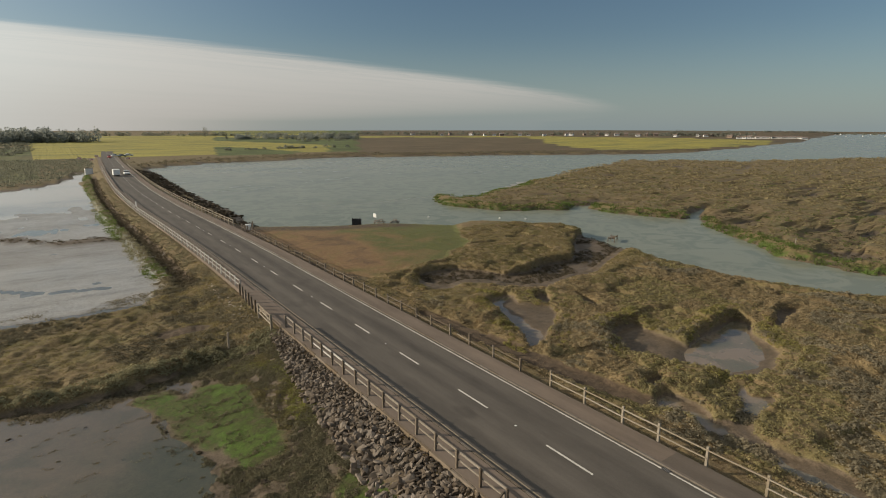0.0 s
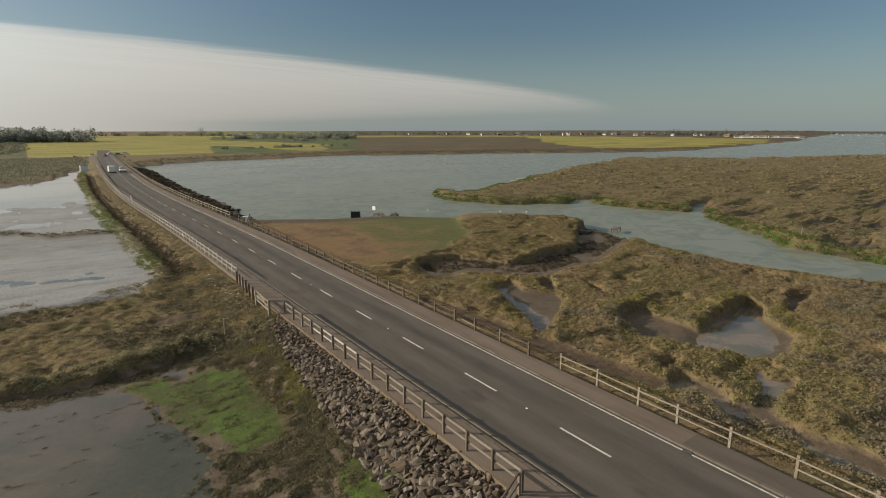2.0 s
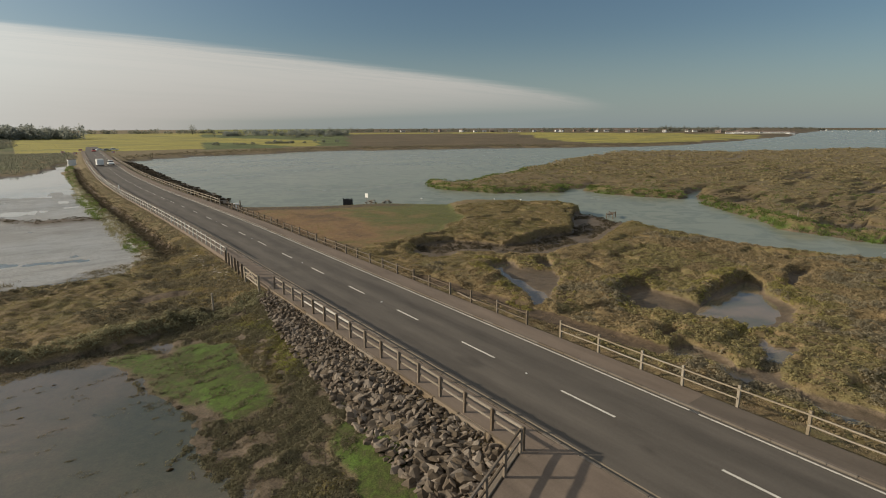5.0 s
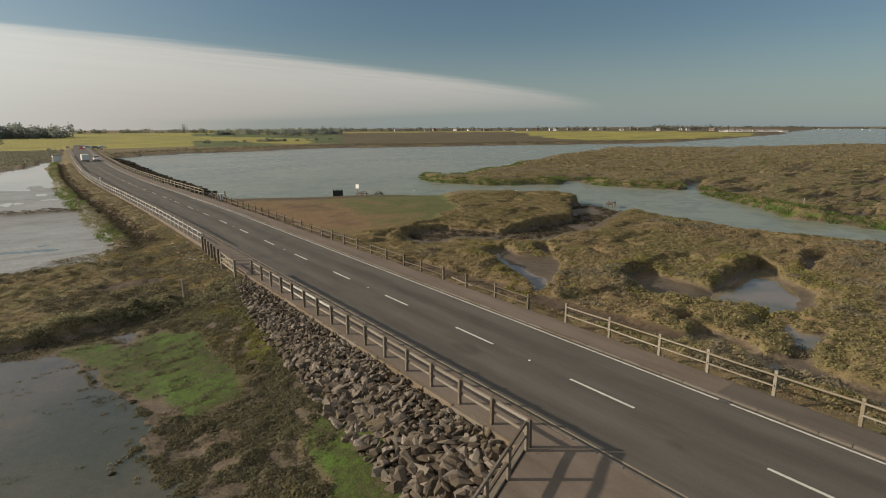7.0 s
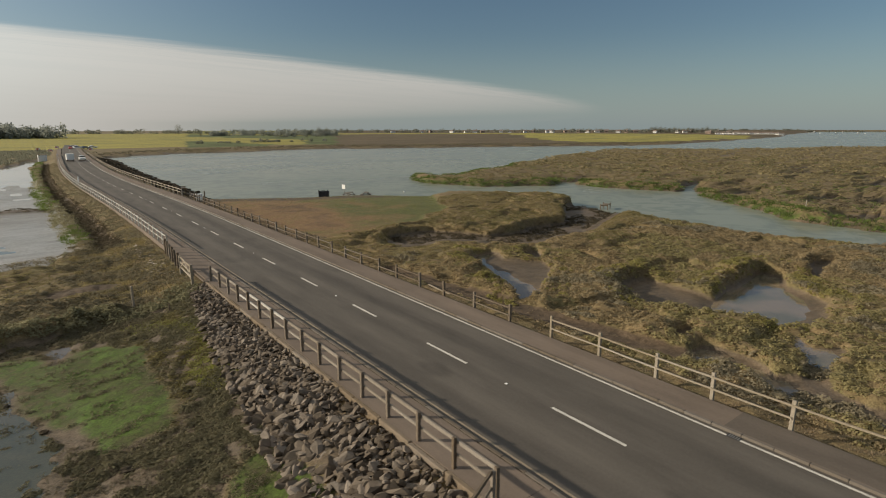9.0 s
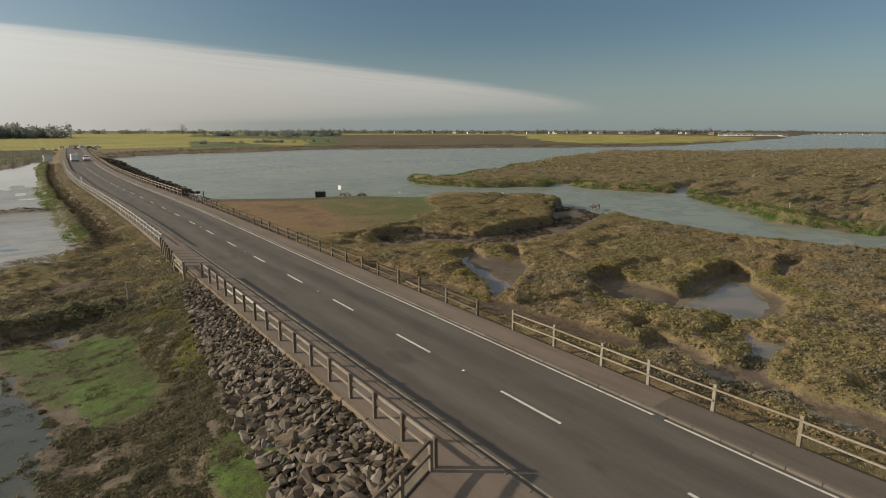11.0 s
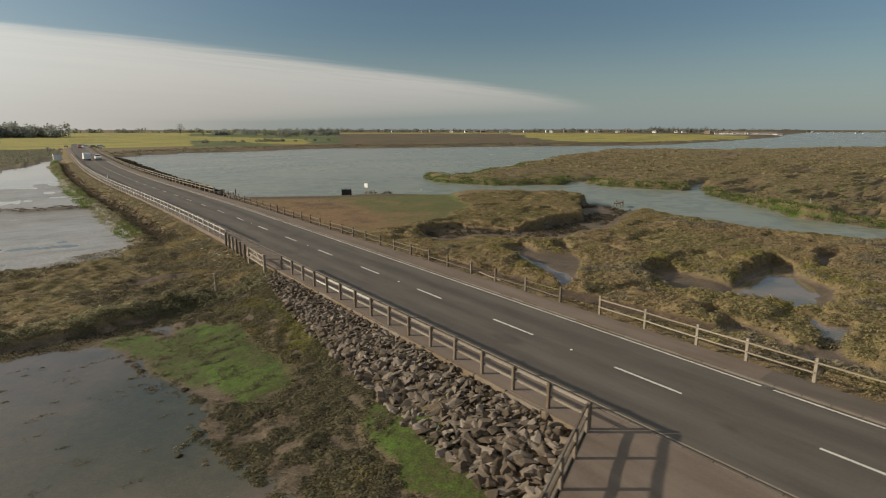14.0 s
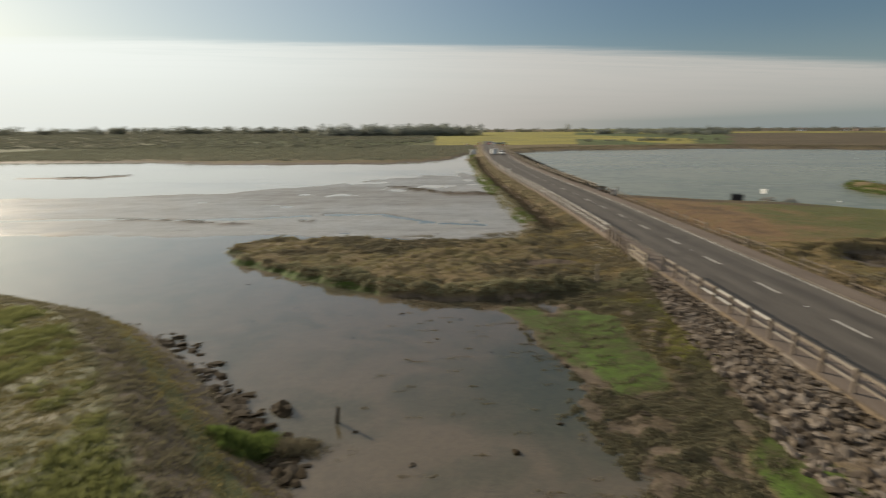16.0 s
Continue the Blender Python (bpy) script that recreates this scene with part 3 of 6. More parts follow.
def land(x, y):
    """Height of the ground and the masks of what covers it."""
    c = centre(y)
    dx = x - c
    az, dist = polar(x, y)
    jag = fbm(x, y, 4.0) * 0.7 + fbm(x, y, 1.2) * 0.25
    rag = fbm(x, y, 40.0) * 6
    bumps = 0.15 * fbm(x, y, 1.1, 3) + 0.14 * fbm(x, y, 5.0) + 0.06 * fbm(x, y, 0.5, 2)
    right = dx > 0
    # right of the road
    near = inside(NEAR_MARSH, x, y)
    isle = inside(FAR_MARSH, x, y)
    turf_d = inside(TURF_FIELD, x, y)
    turf = smooth(-0.6, 1.2, turf_d + jag)
    top = -0.36 - 0.25 * smooth(30, 20, y) * smooth(10, 16, x) + bumps * 0.85
    top = top * (1 - turf) + turf * (-0.62 + 0.05 * fbm(x, y, 3.0) - 0.4 * smooth(16, 2, near))
    bank = np.where(turf > 0.3, smooth(-5, 4, near), smooth(-0.5, 1.3, near + jag))
    zr = -2.7 + (top + 2.7) * bank
    itop = -0.8 + 0.7 * bumps + 0.16 * fbm(x, y, 9.0) - 0.5 * smooth(0.24, 0.36, fbm(x * 0.35, y, 6.0)) - 0.5 * smooth(0.3, 0.38, fbm(x * 0.45 + 70, y, 3.6, 3))
    zi = -2.7 + (itop + 2.7) * smooth(-0.9, 2.6, isle + jag * 1.3)
    shore = dist - far_shore(az) + rag * 0.6
    inland0 = 335.0 + (far_shore(az) - 323.0) * smooth(7, 16, az)
    rise = np.clip(dist - inland0, 0, 520) * 0.0085 + np.clip(dist - inland0 - 520, 0, 1e9) * 0.0009
    zf = -2.7 + 1.9 * smooth(-3, 5, shore) + rise
    ibar = smooth(1.2, -0.6, along(ISLE_BAR, x, y) + 1.2 * fbm(x * 0.5, y, 8.0))
    zright = np.maximum(np.maximum(np.maximum(zr, zi), zf), -2.4 + 0.46 * ibar)
    cut = smooth(0.22, 0.34, fbm(x * 0.7 + 30, y, 3.6, 3)) * (near > 2) * (1 - turf) * (x > 8)
    zright = zright - 0.3 * cut * (isle < -1)
    pool = np.zeros_like(x)
    wet_b = smooth(-0.5, 0.4, inside(WET_B, x, y) + jag * 0.4)
    wet_c = smooth(-1.6, 0.5, inside(WET_C, x, y) + jag * 0.4)
    for shape, floor, lean in ((POOL_B, -0.93 - 0.12 * wet_b, 0.55), (POOL_C, -1.36 - 0.32 * wet_c, 0.5), (POOL_D, -0.935, 0.3),
                               (HOLE_1, -1.0, 0.2), (HOLE_2, -1.15, 0.35), (HOLE_3, -0.95, 0.3), (HOLE_4, -0.95, 0.0),
                               (CREEK_A, -1.25 - 0.25 * smooth(24, 32, x) - 0.7 * smooth(47, 55, x), 0.8)):
        # sunny side: rim raised and floor deepened for shade; other side: slumped muddy shore
        d = inside(shape, x, y) + jag * 0.35
        # CREEK_A is slumped on the camera's side, so that its far bank shows
        sx, sy = (1.5, 2.2) if shape is CREEK_A else (-1.5, 1.1)
        slump = lean * smooth(-1.5, 1.0, inside(shape, x + sx, y + sy) + jag * 0.5)
        zright = zright * (1 - slump) + slump * np.minimum(zright, floor + 0.12 + 0.5 * bumps)
        sunny = smooth(-0.9, 0.5, inside(shape, x + 1.3, y - 1.0)) * smooth(0.05, -0.35, d) * (x > 8)
        zright = zright + 0.16 * sunny * (shape is not POOL_D) * (shape is not CREEK_A)
        f = smooth(-0.28, 0.22, d)
        cove = smooth(0.6, -0.6, inside(shape, x - 1.1, y + 0.8)) * smooth(-0.2, 0.4, d)
        floor = floor - 0.14 * cove
        zright = zright * (1 - f) + np.minimum(zright, floor + 0.05 * fbm(x, y, 1.5)) * f
        pool = np.maximum(pool, np.maximum(smooth(-0.1, 0.2, d), 0.75 * smooth(0.4, 0.75, slump)))
    for line, floor in ((CREEK_F, -2.2), (CREEK_G, -2.2)):
        f = smooth(0.75, 0.05, along(line, x, y) + jag * 0.45)
        zright = zright * (1 - f) + np.minimum(zright, floor) * f
        pool = np.maximum(pool, f)
    foot = smooth(0.5, -0.1, along(FOOT, x, y) + jag * 0.4)
    zright = zright * (1 - foot) + np.minimum(zright, -0.72 + 0.04 * fbm(x, y, 1.0)) * foot
    # left of the road
    mud = -1.475 + 0.05 * fbm(x, y, 7.0) + 0.022 * fbm(x, y, 1.3, 3) - 0.03 * smooth(84, 110, y)
    ramp = np.interp(x, [-14.5, -13, -12, -10, -8, -5.2], [0, 0.03, 0.08, 0.3, 0.6, 0.9]) * smooth(36, 30, y)
    clumps = np.clip(fbm(x, y, 0.75, 3) - 0.02, 0, 1) * 0.2 * smooth(-14.5, -11.5, x) * smooth(36, 33, y)
    alg_d = np.maximum(inside(ALGAE, x, y), inside(ALGAE_STRIP, x, y)) + jag * 1.3
    alg = np.maximum(smooth(-0.7, 0.9, alg_d), 0.62 * smooth(-0.6, 0.8, inside(ALGAE_THIN, x, y) + jag))
    mud = mud + ramp + clumps * (1 - 0.85 * alg) + 0.1 * alg
    fingers = fbm(x * 0.3, y, 3.0) * 1.5 * smooth(50, 54, y) * smooth(140, 100, y)
    tongue = inside(TONGUE, x, y) + jag * (0.9 + 1.1 * smooth(-27, -34, x)) + fingers
    bushy = smooth(4.2, 0.6, tongue) * smooth(42, 38, y)
    tt = -0.84 - 0.36 * smooth(53, 60, y) + bumps * 1.0 + bushy * (0.12 + 0.34 * np.clip(fbm(x, y, 1.3, 3), -0.4, 1))
    tw = smooth(-0.4, 0.9, tongue)
    zl = mud * (1 - tw) + np.maximum(tt, mud) * tw
    lshore = inside(LEFT_SHORE, x, y) + fbm(x, y, 18.0) * 5 + jag
    lw = smooth(-1.0, 1.5, lshore)
    zl = zl * (1 - lw) + (-0.85 + bumps + rise) * lw
    bars = np.minimum(np.minimum(along(MUD_BARS, x, y), along(MUD_BAR_2, x, y)), along(MUD_BAR_3, x, y)) + fbm(x * 0.4, y * 1.6, 2.5) * 1.3 + 0.2
    bw = smooth(0.5, -0.5, bars)
    zl = np.maximum(zl, mud + bw * 0.2)
    flat = smooth(-2.5, 0.0, inside(FLATS, x, y) + 1.6 * fbm(x * 0.5, y, 6.0))
    zl = zl + flat * (1 - tw) * (0.1 + 0.02 * fbm(x * 0.3, y, 6.0))
    zl = zl + 0.085 * smooth(0.9, -0.3, along(LEVEE, x, y) + 0.5 * fbm(x, y, 8.0))
    creek = smooth(0.5, 0.0, along(MUD_CREEK, x, y) + fbm(x, y, 3.0) * 0.5)
    zl = zl - 0.12 * creek
    b = along([(px, py, 0.0) for px, py in SEA_BANK], x, y)
    back = (x < -12) & (y < 30)
    zb = 0.85 - 2.6 * smooth(1.6, 6.6, b) + 0.05 * fbm(x, y, 0.8)
    behind = inside(SEA_BANK + [(-200, -400), (200, -400), (200, -20), (-6, 2)], x, y)
    zb = np.where(behind > 0, np.maximum(zb, -0.2 + bumps), zb)
    seabank = smooth(-1.45, -1.2, zb) * (x < -7)
    zl = np.where(x < -7, np.maximum(zl, zb), zl)
    z = np.where(right, zright, zl)
    # the causeway's own slopes
    slope_r = -0.12 - np.clip(dx - 4.7, 0, 60) * np.interp(y, [80, 84, 94, 110], [0.42, 0.31, 0.31, 0.235]) + 0.06 * bumps + 0.25 * smooth(95, 110, y) * fbm(x, y, 1.0)
    slope_l = -0.12 - np.clip(-dx - 5.15, 0, 60) * np.interp(y, [33, 35, 52, 64], [0.24, 0.2, 0.2, 0.36]) + bumps * 0.5 * smooth(5.3, 7, -dx)
    on = y < 360
    z = np.where(on, np.maximum(z, np.where(right, slope_r, slope_l)), z)
    platform = smooth(0.25, 0.0, np.where(right, dx - 4.75, -dx - 5.0)) * on
    z = z * (1 - platform) + (-0.25) * platform
    # ditch along the causeway's seaward foot, its outer ridge raised to shade it
    run = smooth(55, 62, y) * smooth(240, 200, y) * (~right)
    ditch = smooth(1.1, 0.45, np.abs(-dx - 7.8) + 0.4 * jag) * run
    z = np.maximum(z - 0.3 * ditch, np.minimum(z, -1.36)) + 0.3 * smooth(0.9, 0.1, np.abs(-dx - 9.3) + 0.3 * jag) * run
    apron = smooth(-0.1, 0.25, inside(APRON, x, y))
    z = z * (1 - apron) - 0.3 * apron
    # masks
    wetmud = np.where(right, np.maximum(pool, smooth(-1.2, -1.7, z)), smooth(-0.95, -1.25, z) * (1 - tw) * (1 - lw * 0.999))
    rough_mud = smooth(0.025, 0.06, clumps) * (1 - right)
    wetmud = wetmud * (1 - 0.2 * rough_mud)
    wetmud = np.maximum(wetmud, 0.72 * (dx < -5.4) * smooth(37, 35, y) * (1 - tw))
    path = 0.35 * smooth(0.3, 0.1, np.abs(b - 0.2) - 0.25 * fbm(x, y, 2.0)) * (x < -12)
    grassy = np.maximum(turf * right, seabank * smooth(-0.9, -0.1, z) * (1 - path) * (~right))
    green_bank = smooth(3.2, 0.6, isle + jag) * smooth(-2.2, -1.9, z) * right * smooth(-2, 0, isle)
    green_bank = np.maximum(green_bank, 0.85 * seabank * smooth(-1.2, -0.4, z) * (~right) * (behind > -1.0) * (1 - path))
    sandy = np.maximum(smooth(12, 3, near) * smooth(-6, 0, near) * smooth(-2, 2, turf_d + 3) * right * smooth(40, 24, x), path)
    sandy = np.maximum(sandy, np.maximum(foot * right, smooth(5.3, 4.7, dx) * right * (y < 80)))
    track = smooth(1.4, 2.0, b + 0.5 * jag) * smooth(3.6, 3.0, b + 0.5 * jag) * (behind < 0) * (x < -12)
    wetmud = np.maximum(wetmud, 0.7 * track * smooth(3.4, 2.8, b))
    grassy = grassy * (1 - 0.8 * track)
    green_bank = green_bank * (1 - track)
    sandy = np.maximum(sandy, 0.9 * smooth(1.2, 0.6, np.hypot((x + 11.3) / 2.6, (y - 42.4) / 1.3) + jag * 0.4) * (~right))
    weedy = smooth(1.5, 0.5, np.abs(-dx - 9.9) + 0.6 * jag) * (y > 62) * (y < 260) * (~right)
    sandy = np.maximum(sandy, 0.95 * ditch)
    inland = (shore > 8) & right
    yel = np.zeros_like(x)
    grn = np.zeros_like(x)
    plo = np.zeros_like(x)
    ridge = fbm(x, y, 90.0)
    mid = (az > -1.5) & (az < 13) & (y > 345)
    yel = np.where(mid & (dist < 980), 1.0, yel)
    grn = np.where((az >= 13) & (az < 27) & (shore > 45), 1.0, grn)
    yel = np.where((az >= 13) & (az < 24) & (shore > 45) & (np.sin(dist / 52 + az * 0.25) > 0.05), 0.9, yel)
    plo = np.where((az >= 26) & (az < 75) & inland, 1.0, plo)
    yel = np.where((az >= 26) & (az < 40) & (shore > 450) & (shore < 560), 1.0, yel)
    yel = np.where((az >= 40) & (az < 67) & (shore > np.interp(az, [40, 45, 47.5, 52, 67], [480, 430, 130, 45, 20])) & (shore < np.interp(az, [40, 60, 67], [560, 420, 160])), 1.0, yel)
    # ground across the channel toned green to match its look through haze
    grn = np.where((lshore > 6) & ~right & (az < -1.5), 0.55 + 0.25 * ridge, grn)
    a = np.stack([grassy, np.maximum(np.maximum(alg * (~right) * (z < -0.6), green_bank * 0.75), 0.6 * weedy), wetmud], -1)
    bb = np.stack([yel, grn, sandy], -1)
    rimmed = smooth(-0.9, -0.2, tongue) * smooth(0.9, 0.1, tongue) * smooth(-21, -25, x) * (~right)
    a[..., 1] = np.maximum(a[..., 1], 0.75 * rimmed)
    a[..., 2] *= (1 - 0.8 * rimmed) * (1 - 0.85 * alg * (~right))
    levee = smooth(0.4, -0.3, along(LEVEE, x, y) + 0.5 * fbm(x, y, 8.0)) * (~right)
    # sky reflection on the wet flats, painted as a paler mud
    flat_sheen = flat * (~right) * (1 - tw) * (1 - lw) * (0.7 + 0.25 * smooth(-0.5, 0.2, fbm(x * 0.4, y, 14.0)))
    cc = np.stack([plo, np.where(right, smooth(3, 34, x + 9 * fbm(x, y, 8.0) - 0.25 * (y - 60)), 0.9), np.maximum(np.maximum(0.9 * levee, flat_sheen * (1 - bw) * (1 - creek)), 0.75 * ibar * right * (z < -1.85))], -1)
    return z, a, bb, cc


APRON = [(-3.0, 10.2), (-4.9, 10.45), (-6.3, 9.75), (-12, 7.0), (-12, -40), (-3.0, -40)]


def graded(lo, hi, fine, first, end_lo, end_hi, grow):
    """Even steps between lo and hi, growing ones outside."""
    mid = np.arange(lo, hi + fine / 2, fine)
    out, s, v = [], first, mid[-1]
    while v < end_hi:
        v += s
        out.append(v)
        s = min(s * grow, 60)
    inn, s, v = [], first, mid[0]
    while v > end_lo:
        v -= s
        inn.append(v)
        s = min(s * grow, 60)
    return np.array(inn[::-1] + list(mid) + out)


def make_ground():
    gx = graded(-34, 48, 0.2, 0.21, -2200, 3200, 1.055)
    gy = graded(4, 54, 0.2, 0.21, -420, 2600, 1.055)
    x, y = np.meshgrid(gx, gy, indexing="ij")
    z, a, b, plo = land(x.ravel(), y.ravel())
    verts = np.stack([x.ravel(), y.ravel(), z], -1)
    nx, ny = len(gx), len(gy)
    i = (np.arange(nx - 1)[:, None] * ny + np.arange(ny - 1)[None, :]).ravel()
    quads = np.stack([i, i + ny, i + ny + 1, i + 1], -1)
    me = tri_mesh("ground", verts, quads, LAND)
    me.polygons.foreach_set("use_smooth", np.ones(len(quads), bool))
    for name, arr in (("cover_a", a), ("cover_b", b), ("cover_c", plo)):
        at = me.attributes.new(name, "FLOAT_VECTOR", "POINT")
        at.data.foreach_set("vector", arr.astype(np.float32).ravel())
    ob = new("ground", me)
    tagged(ob, "salt marsh, tidal mud and farmland under low sun", "ground", kind="structure")
    return ob


make_ground()


def sheet(name, x0, x1, y0, y1, z, mat, label):
    bm = bmesh.new()
    vs = [bm.verts.new(p) for p in ((x0, y0, z), (x1, y0, z), (x1, y1, z), (x0, y1, z))]
    bm.faces.new(vs)
    ob = part(name, bm, mat)
    ob.visible_shadow = False
    return tagged(ob, label, "water", kind="structure")


sheet("water", 0.5, 4500, -1500, 3500, WATER_R, LAGOON, "calm grey-green tidal lagoon and creek water")
sheet("water", -3000, 0.4, -40, 285, WATER_L, FILM, "thin sheet of water shining over brown mud")
sheet("water", 16.6, 33, 10.5, 26, -1.6, POOL, "shallow brown pool water left in the marsh")
sheet("water", 9.3, 18.6, 23.2, 36.5, -0.99, POOL, "thin brown water in a marsh pan")
sheet("water", 7.5, 16.4, -5, 14.6, -0.97, POOL, "thin brown water in a winding marsh creek")


def mesh_of(name, bm, mat):
    me = bpy.data.meshes.new(name)
    bm.to_mesh(me)
    bm.free()
    me.materials.append(mat)
    return me


# ---------------------------------------------------------------- road, footways, kerbs
def strip(name, x0, x1, y0, y1, z, thick, mat, step=4.0, parent=None):
    """A slab that follows the road's line."""
    n = max(1, int(round((y1 - y0) / step)))
    bm = bmesh.new()
    rows = []
    for k in range(n + 1):
        y = y0 + (y1 - y0) * k / n
        c = float(centre(y))
        rows.append([bm.verts.new((c + x, y, zz)) for x, zz in ((x0, z - thick), (x0, z), (x1, z), (x1, z - thick))])
    for r, q in zip(rows[:-1], rows[1:]):
        for j in range(3):
            bm.faces.new((r[j], q[j], q[j + 1], r[j + 1]))
    bm.faces.new(rows[0])
    bm.faces.new(rows[-1][::-1])
    bmesh.ops.recalc_face_normals(bm, faces=bm.faces)
    return part(name, bm, mat, parent)


road = tagged(strip("road", -3.22, 3.14, -60, 430, 0.0, 0.3, ASPHALT),
              "worn grey two-lane tarmac causeway road", "road", kind="structure")
foot_l = tagged(strip("pavement", -4.95, -3.47, 10.0, 345, 0.1, 0.4, FOOTWAY), "narrow brown-grey tarmac footway behind the timber fence", "pavement", kind="structure")
foot_r = tagged(strip("pavement", 3.27, 4.62, -60, 345, 0.07, 0.4, FOOTWAY), "narrow tarmac footway with dusty edges", "pavement", kind="structure")
tagged(strip("pavement", 3.3, 4.62, -20, 8.6, 0.074, 0.02, PATCH), "darker relaid stretch of footway tarmac", "pavement", kind="structure")


def make_apron():
    bm = bmesh.new()
    top = [(-3.43, 9.996), (-4.95, 9.996), (-4.95, 10.35), (-6.2, 9.75), (-11.8, 7.1), (-11.8, -38), (-3.43, -38)]
    up = [bm.verts.new((x, y, 0.096)) for x, y in top]
    dn = [bm.verts.new((x, y, -0.4)) for x, y in top]
    bm.faces.new(up)
    for i in range(len(top)):
        j = (i + 1) % len(top)
        bm.faces.new((up[i], up[j], dn[j], dn[i]))
    bmesh.ops.recalc_face_normals(bm, faces=bm.faces)
    return tagged(part("pavement", bm, FOOTWAY), "brown-grey tarmac lay-by beside the road", "pavement", kind="structure")


make_apron()


def make_dashes():
    kinds = {}
    for length in (2.86, 2.7, 2.42):
        bm = bmesh.new()
        box(bm, -0.055, 0.055, -length / 2, length / 2, 0.0, 0.006)
        kinds[length] = mesh_of("centre_line_dash", bm, PAINT)
    spots = [(11.32 + 7.24 * k, 2.86) for k in range(-8, 1)] + [(18.56, 2.7)] + [(25.43 + 6.82 * k, 2.42) for k in range(58)]
    for y, length in spots:
        tilt = math.degrees(math.atan((centre(y + 2) - centre(y - 2)) / 4))
        share("centre_line_dash", kinds[length], road, pose(float(centre(y)), y, 0.002, 0, 0, -tilt))
    bm = bmesh.new()
    box(bm, -0.05, 0.05, -0.06, 0.06, 0.0, 0.02, 0.012)
    me = bpy.data.meshes.new("road_stud")
    bm.to_mesh(me)
    bm.free()
    me.materials.append(WHITE)
    for k in range(-4, 18):
        y = 14.94 + 13.7 * k
        share("road_stud", me, road, pose(float(centre(y)), y, 0.002))


make_dashes()
strip("edge_line", 2.9, 2.99, -60, 345, 0.005, 0.01, PAINT, parent=road)
strip("edge_line", -3.08, -3.01, -60, 345, 0.005, 0.01, RUBBLE, parent=road)


# ---------------------------------------------------------------- fences
def post_bm(w, h, sink=0.35):
    """A square post with a worn, weathered top."""
    bm = boxed(-w / 2, w / 2, -w / 2, w / 2, -sink, h, bevel=0.012)
    for v in bm.verts:
        if v.co.z > h - 0.02:
            v.co.z -= 0.02 * (v.co.x / w + 0.5)
    return bm


def bar_bm(length, w, h):
    bm = bmesh.new()
    box(bm, -w / 2, w / 2, 0, length, -h / 2, h / 2)
    bmesh.ops.bisect_plane(bm, geom=bm.verts[:] + bm.edges[:] + bm.faces[:], plane_co=(0, length / 2, 0), plane_no=(0, 1, 0))
    for v in bm.verts:
        if abs(v.co.y - length / 2) < 0.01:
            v.co.z -= 0.012
            v.co.x += 0.008
    return bm


def lie(p, q):
    """The pose that lays a bar's y axis from p to q."""
    p, q = Vector(p), Vector(q)
    d = q - p
    return Matrix.Translation(p) @ Euler((math.atan2(d.z, math.hypot(d.x, d.y)), 0, -math.atan2(d.x, d.y))).to_matrix().to_4x4()


def line_fence(name, label, stations, post_me, rails, z=0.0, skip=()):
    """Posts at the stations, and a bar of every rail from each to the next. rails: height, mesh maker, side."""
    root = tagged(empty(name), label, "fence")
    pts = []
    for x, y in stations:
        turn = random.uniform(-2, 2)
        share("post", post_me, root, pose(x, y, z + random.uniform(-0.02, 0.02), random.uniform(-0.8, 0.8), random.uniform(-0.8, 0.8), turn))
        pts.append((x, y))
    cache = {}
    for i, (p, q) in enumerate(zip(pts[:-1], pts[1:])):
        for k, (h, w, t, side, mat_of) in enumerate(rails):
            if (i, k) in skip:
                continue
            mat = mat_of(i)
            length = round(math.dist(p, q), 2)
            key = (length, w, t, mat.name)
            if key not in cache:
                cache[key] = mesh_of("rail", bar_bm(length, w, t), mat)
            dz = random.uniform(-0.012, 0.012)
            share("rail", cache[key], root, lie((p[0] + side, p[1], z + h + dz), (q[0] + side, q[1], z + h - dz)))
    return root


def left_fence():
    ys = [10.4 + 1.69 * k for k in range(15)] + [35.9]
    me = mesh_of("post", post_bm(0.115, 0.97), TIMBER)
    fence = line_fence("timber_fence", "weathered brown timber post-and-rail fence with some white-painted rails",
                       [(-4.78, y) for y in ys], me,
                       [(0.83, 0.055, 0.11, 0.08, lambda i: OFF_WHITE if i in (8, 9, 10) else RAIL),
                        (0.42, 0.05, 0.085, 0.08, lambda i: OFF_WHITE if i in (10, 11) else RAIL)], z=0.08)
    return fence


left_fence()


def side_railing():
    """The return of rails from the corner post along the lay-by's edge."""
    me = mesh_of("post", post_bm(0.11, 1.02), TIMBER)
    st = [(-4.98 - 1.55 * k * 0.905, 10.33 - 1.55 * k * 0.425) for k in range(5)]
    line_fence("side_railing", "brown timber railing turning off along the lay-by edge", st[0:], me,
               [(0.98, 0.06, 0.11, -0.07, lambda i: TIMBER), (0.55, 0.06, 0.1, -0.07, lambda i: TIMBER)], z=0.06)
    bm = bmesh.new()
    m = lie((-4.9, 10.6, 0), (-11.7, 7.4, 0))
    box(bm, -0.16, 0.16, 0, 7.5, -0.9, 0.14, 0.02, m)
    tagged(part("parapet", bm, CONCRETE), "low old concrete upstand at the lay-by edge", "wall", kind="structure")


side_railing()


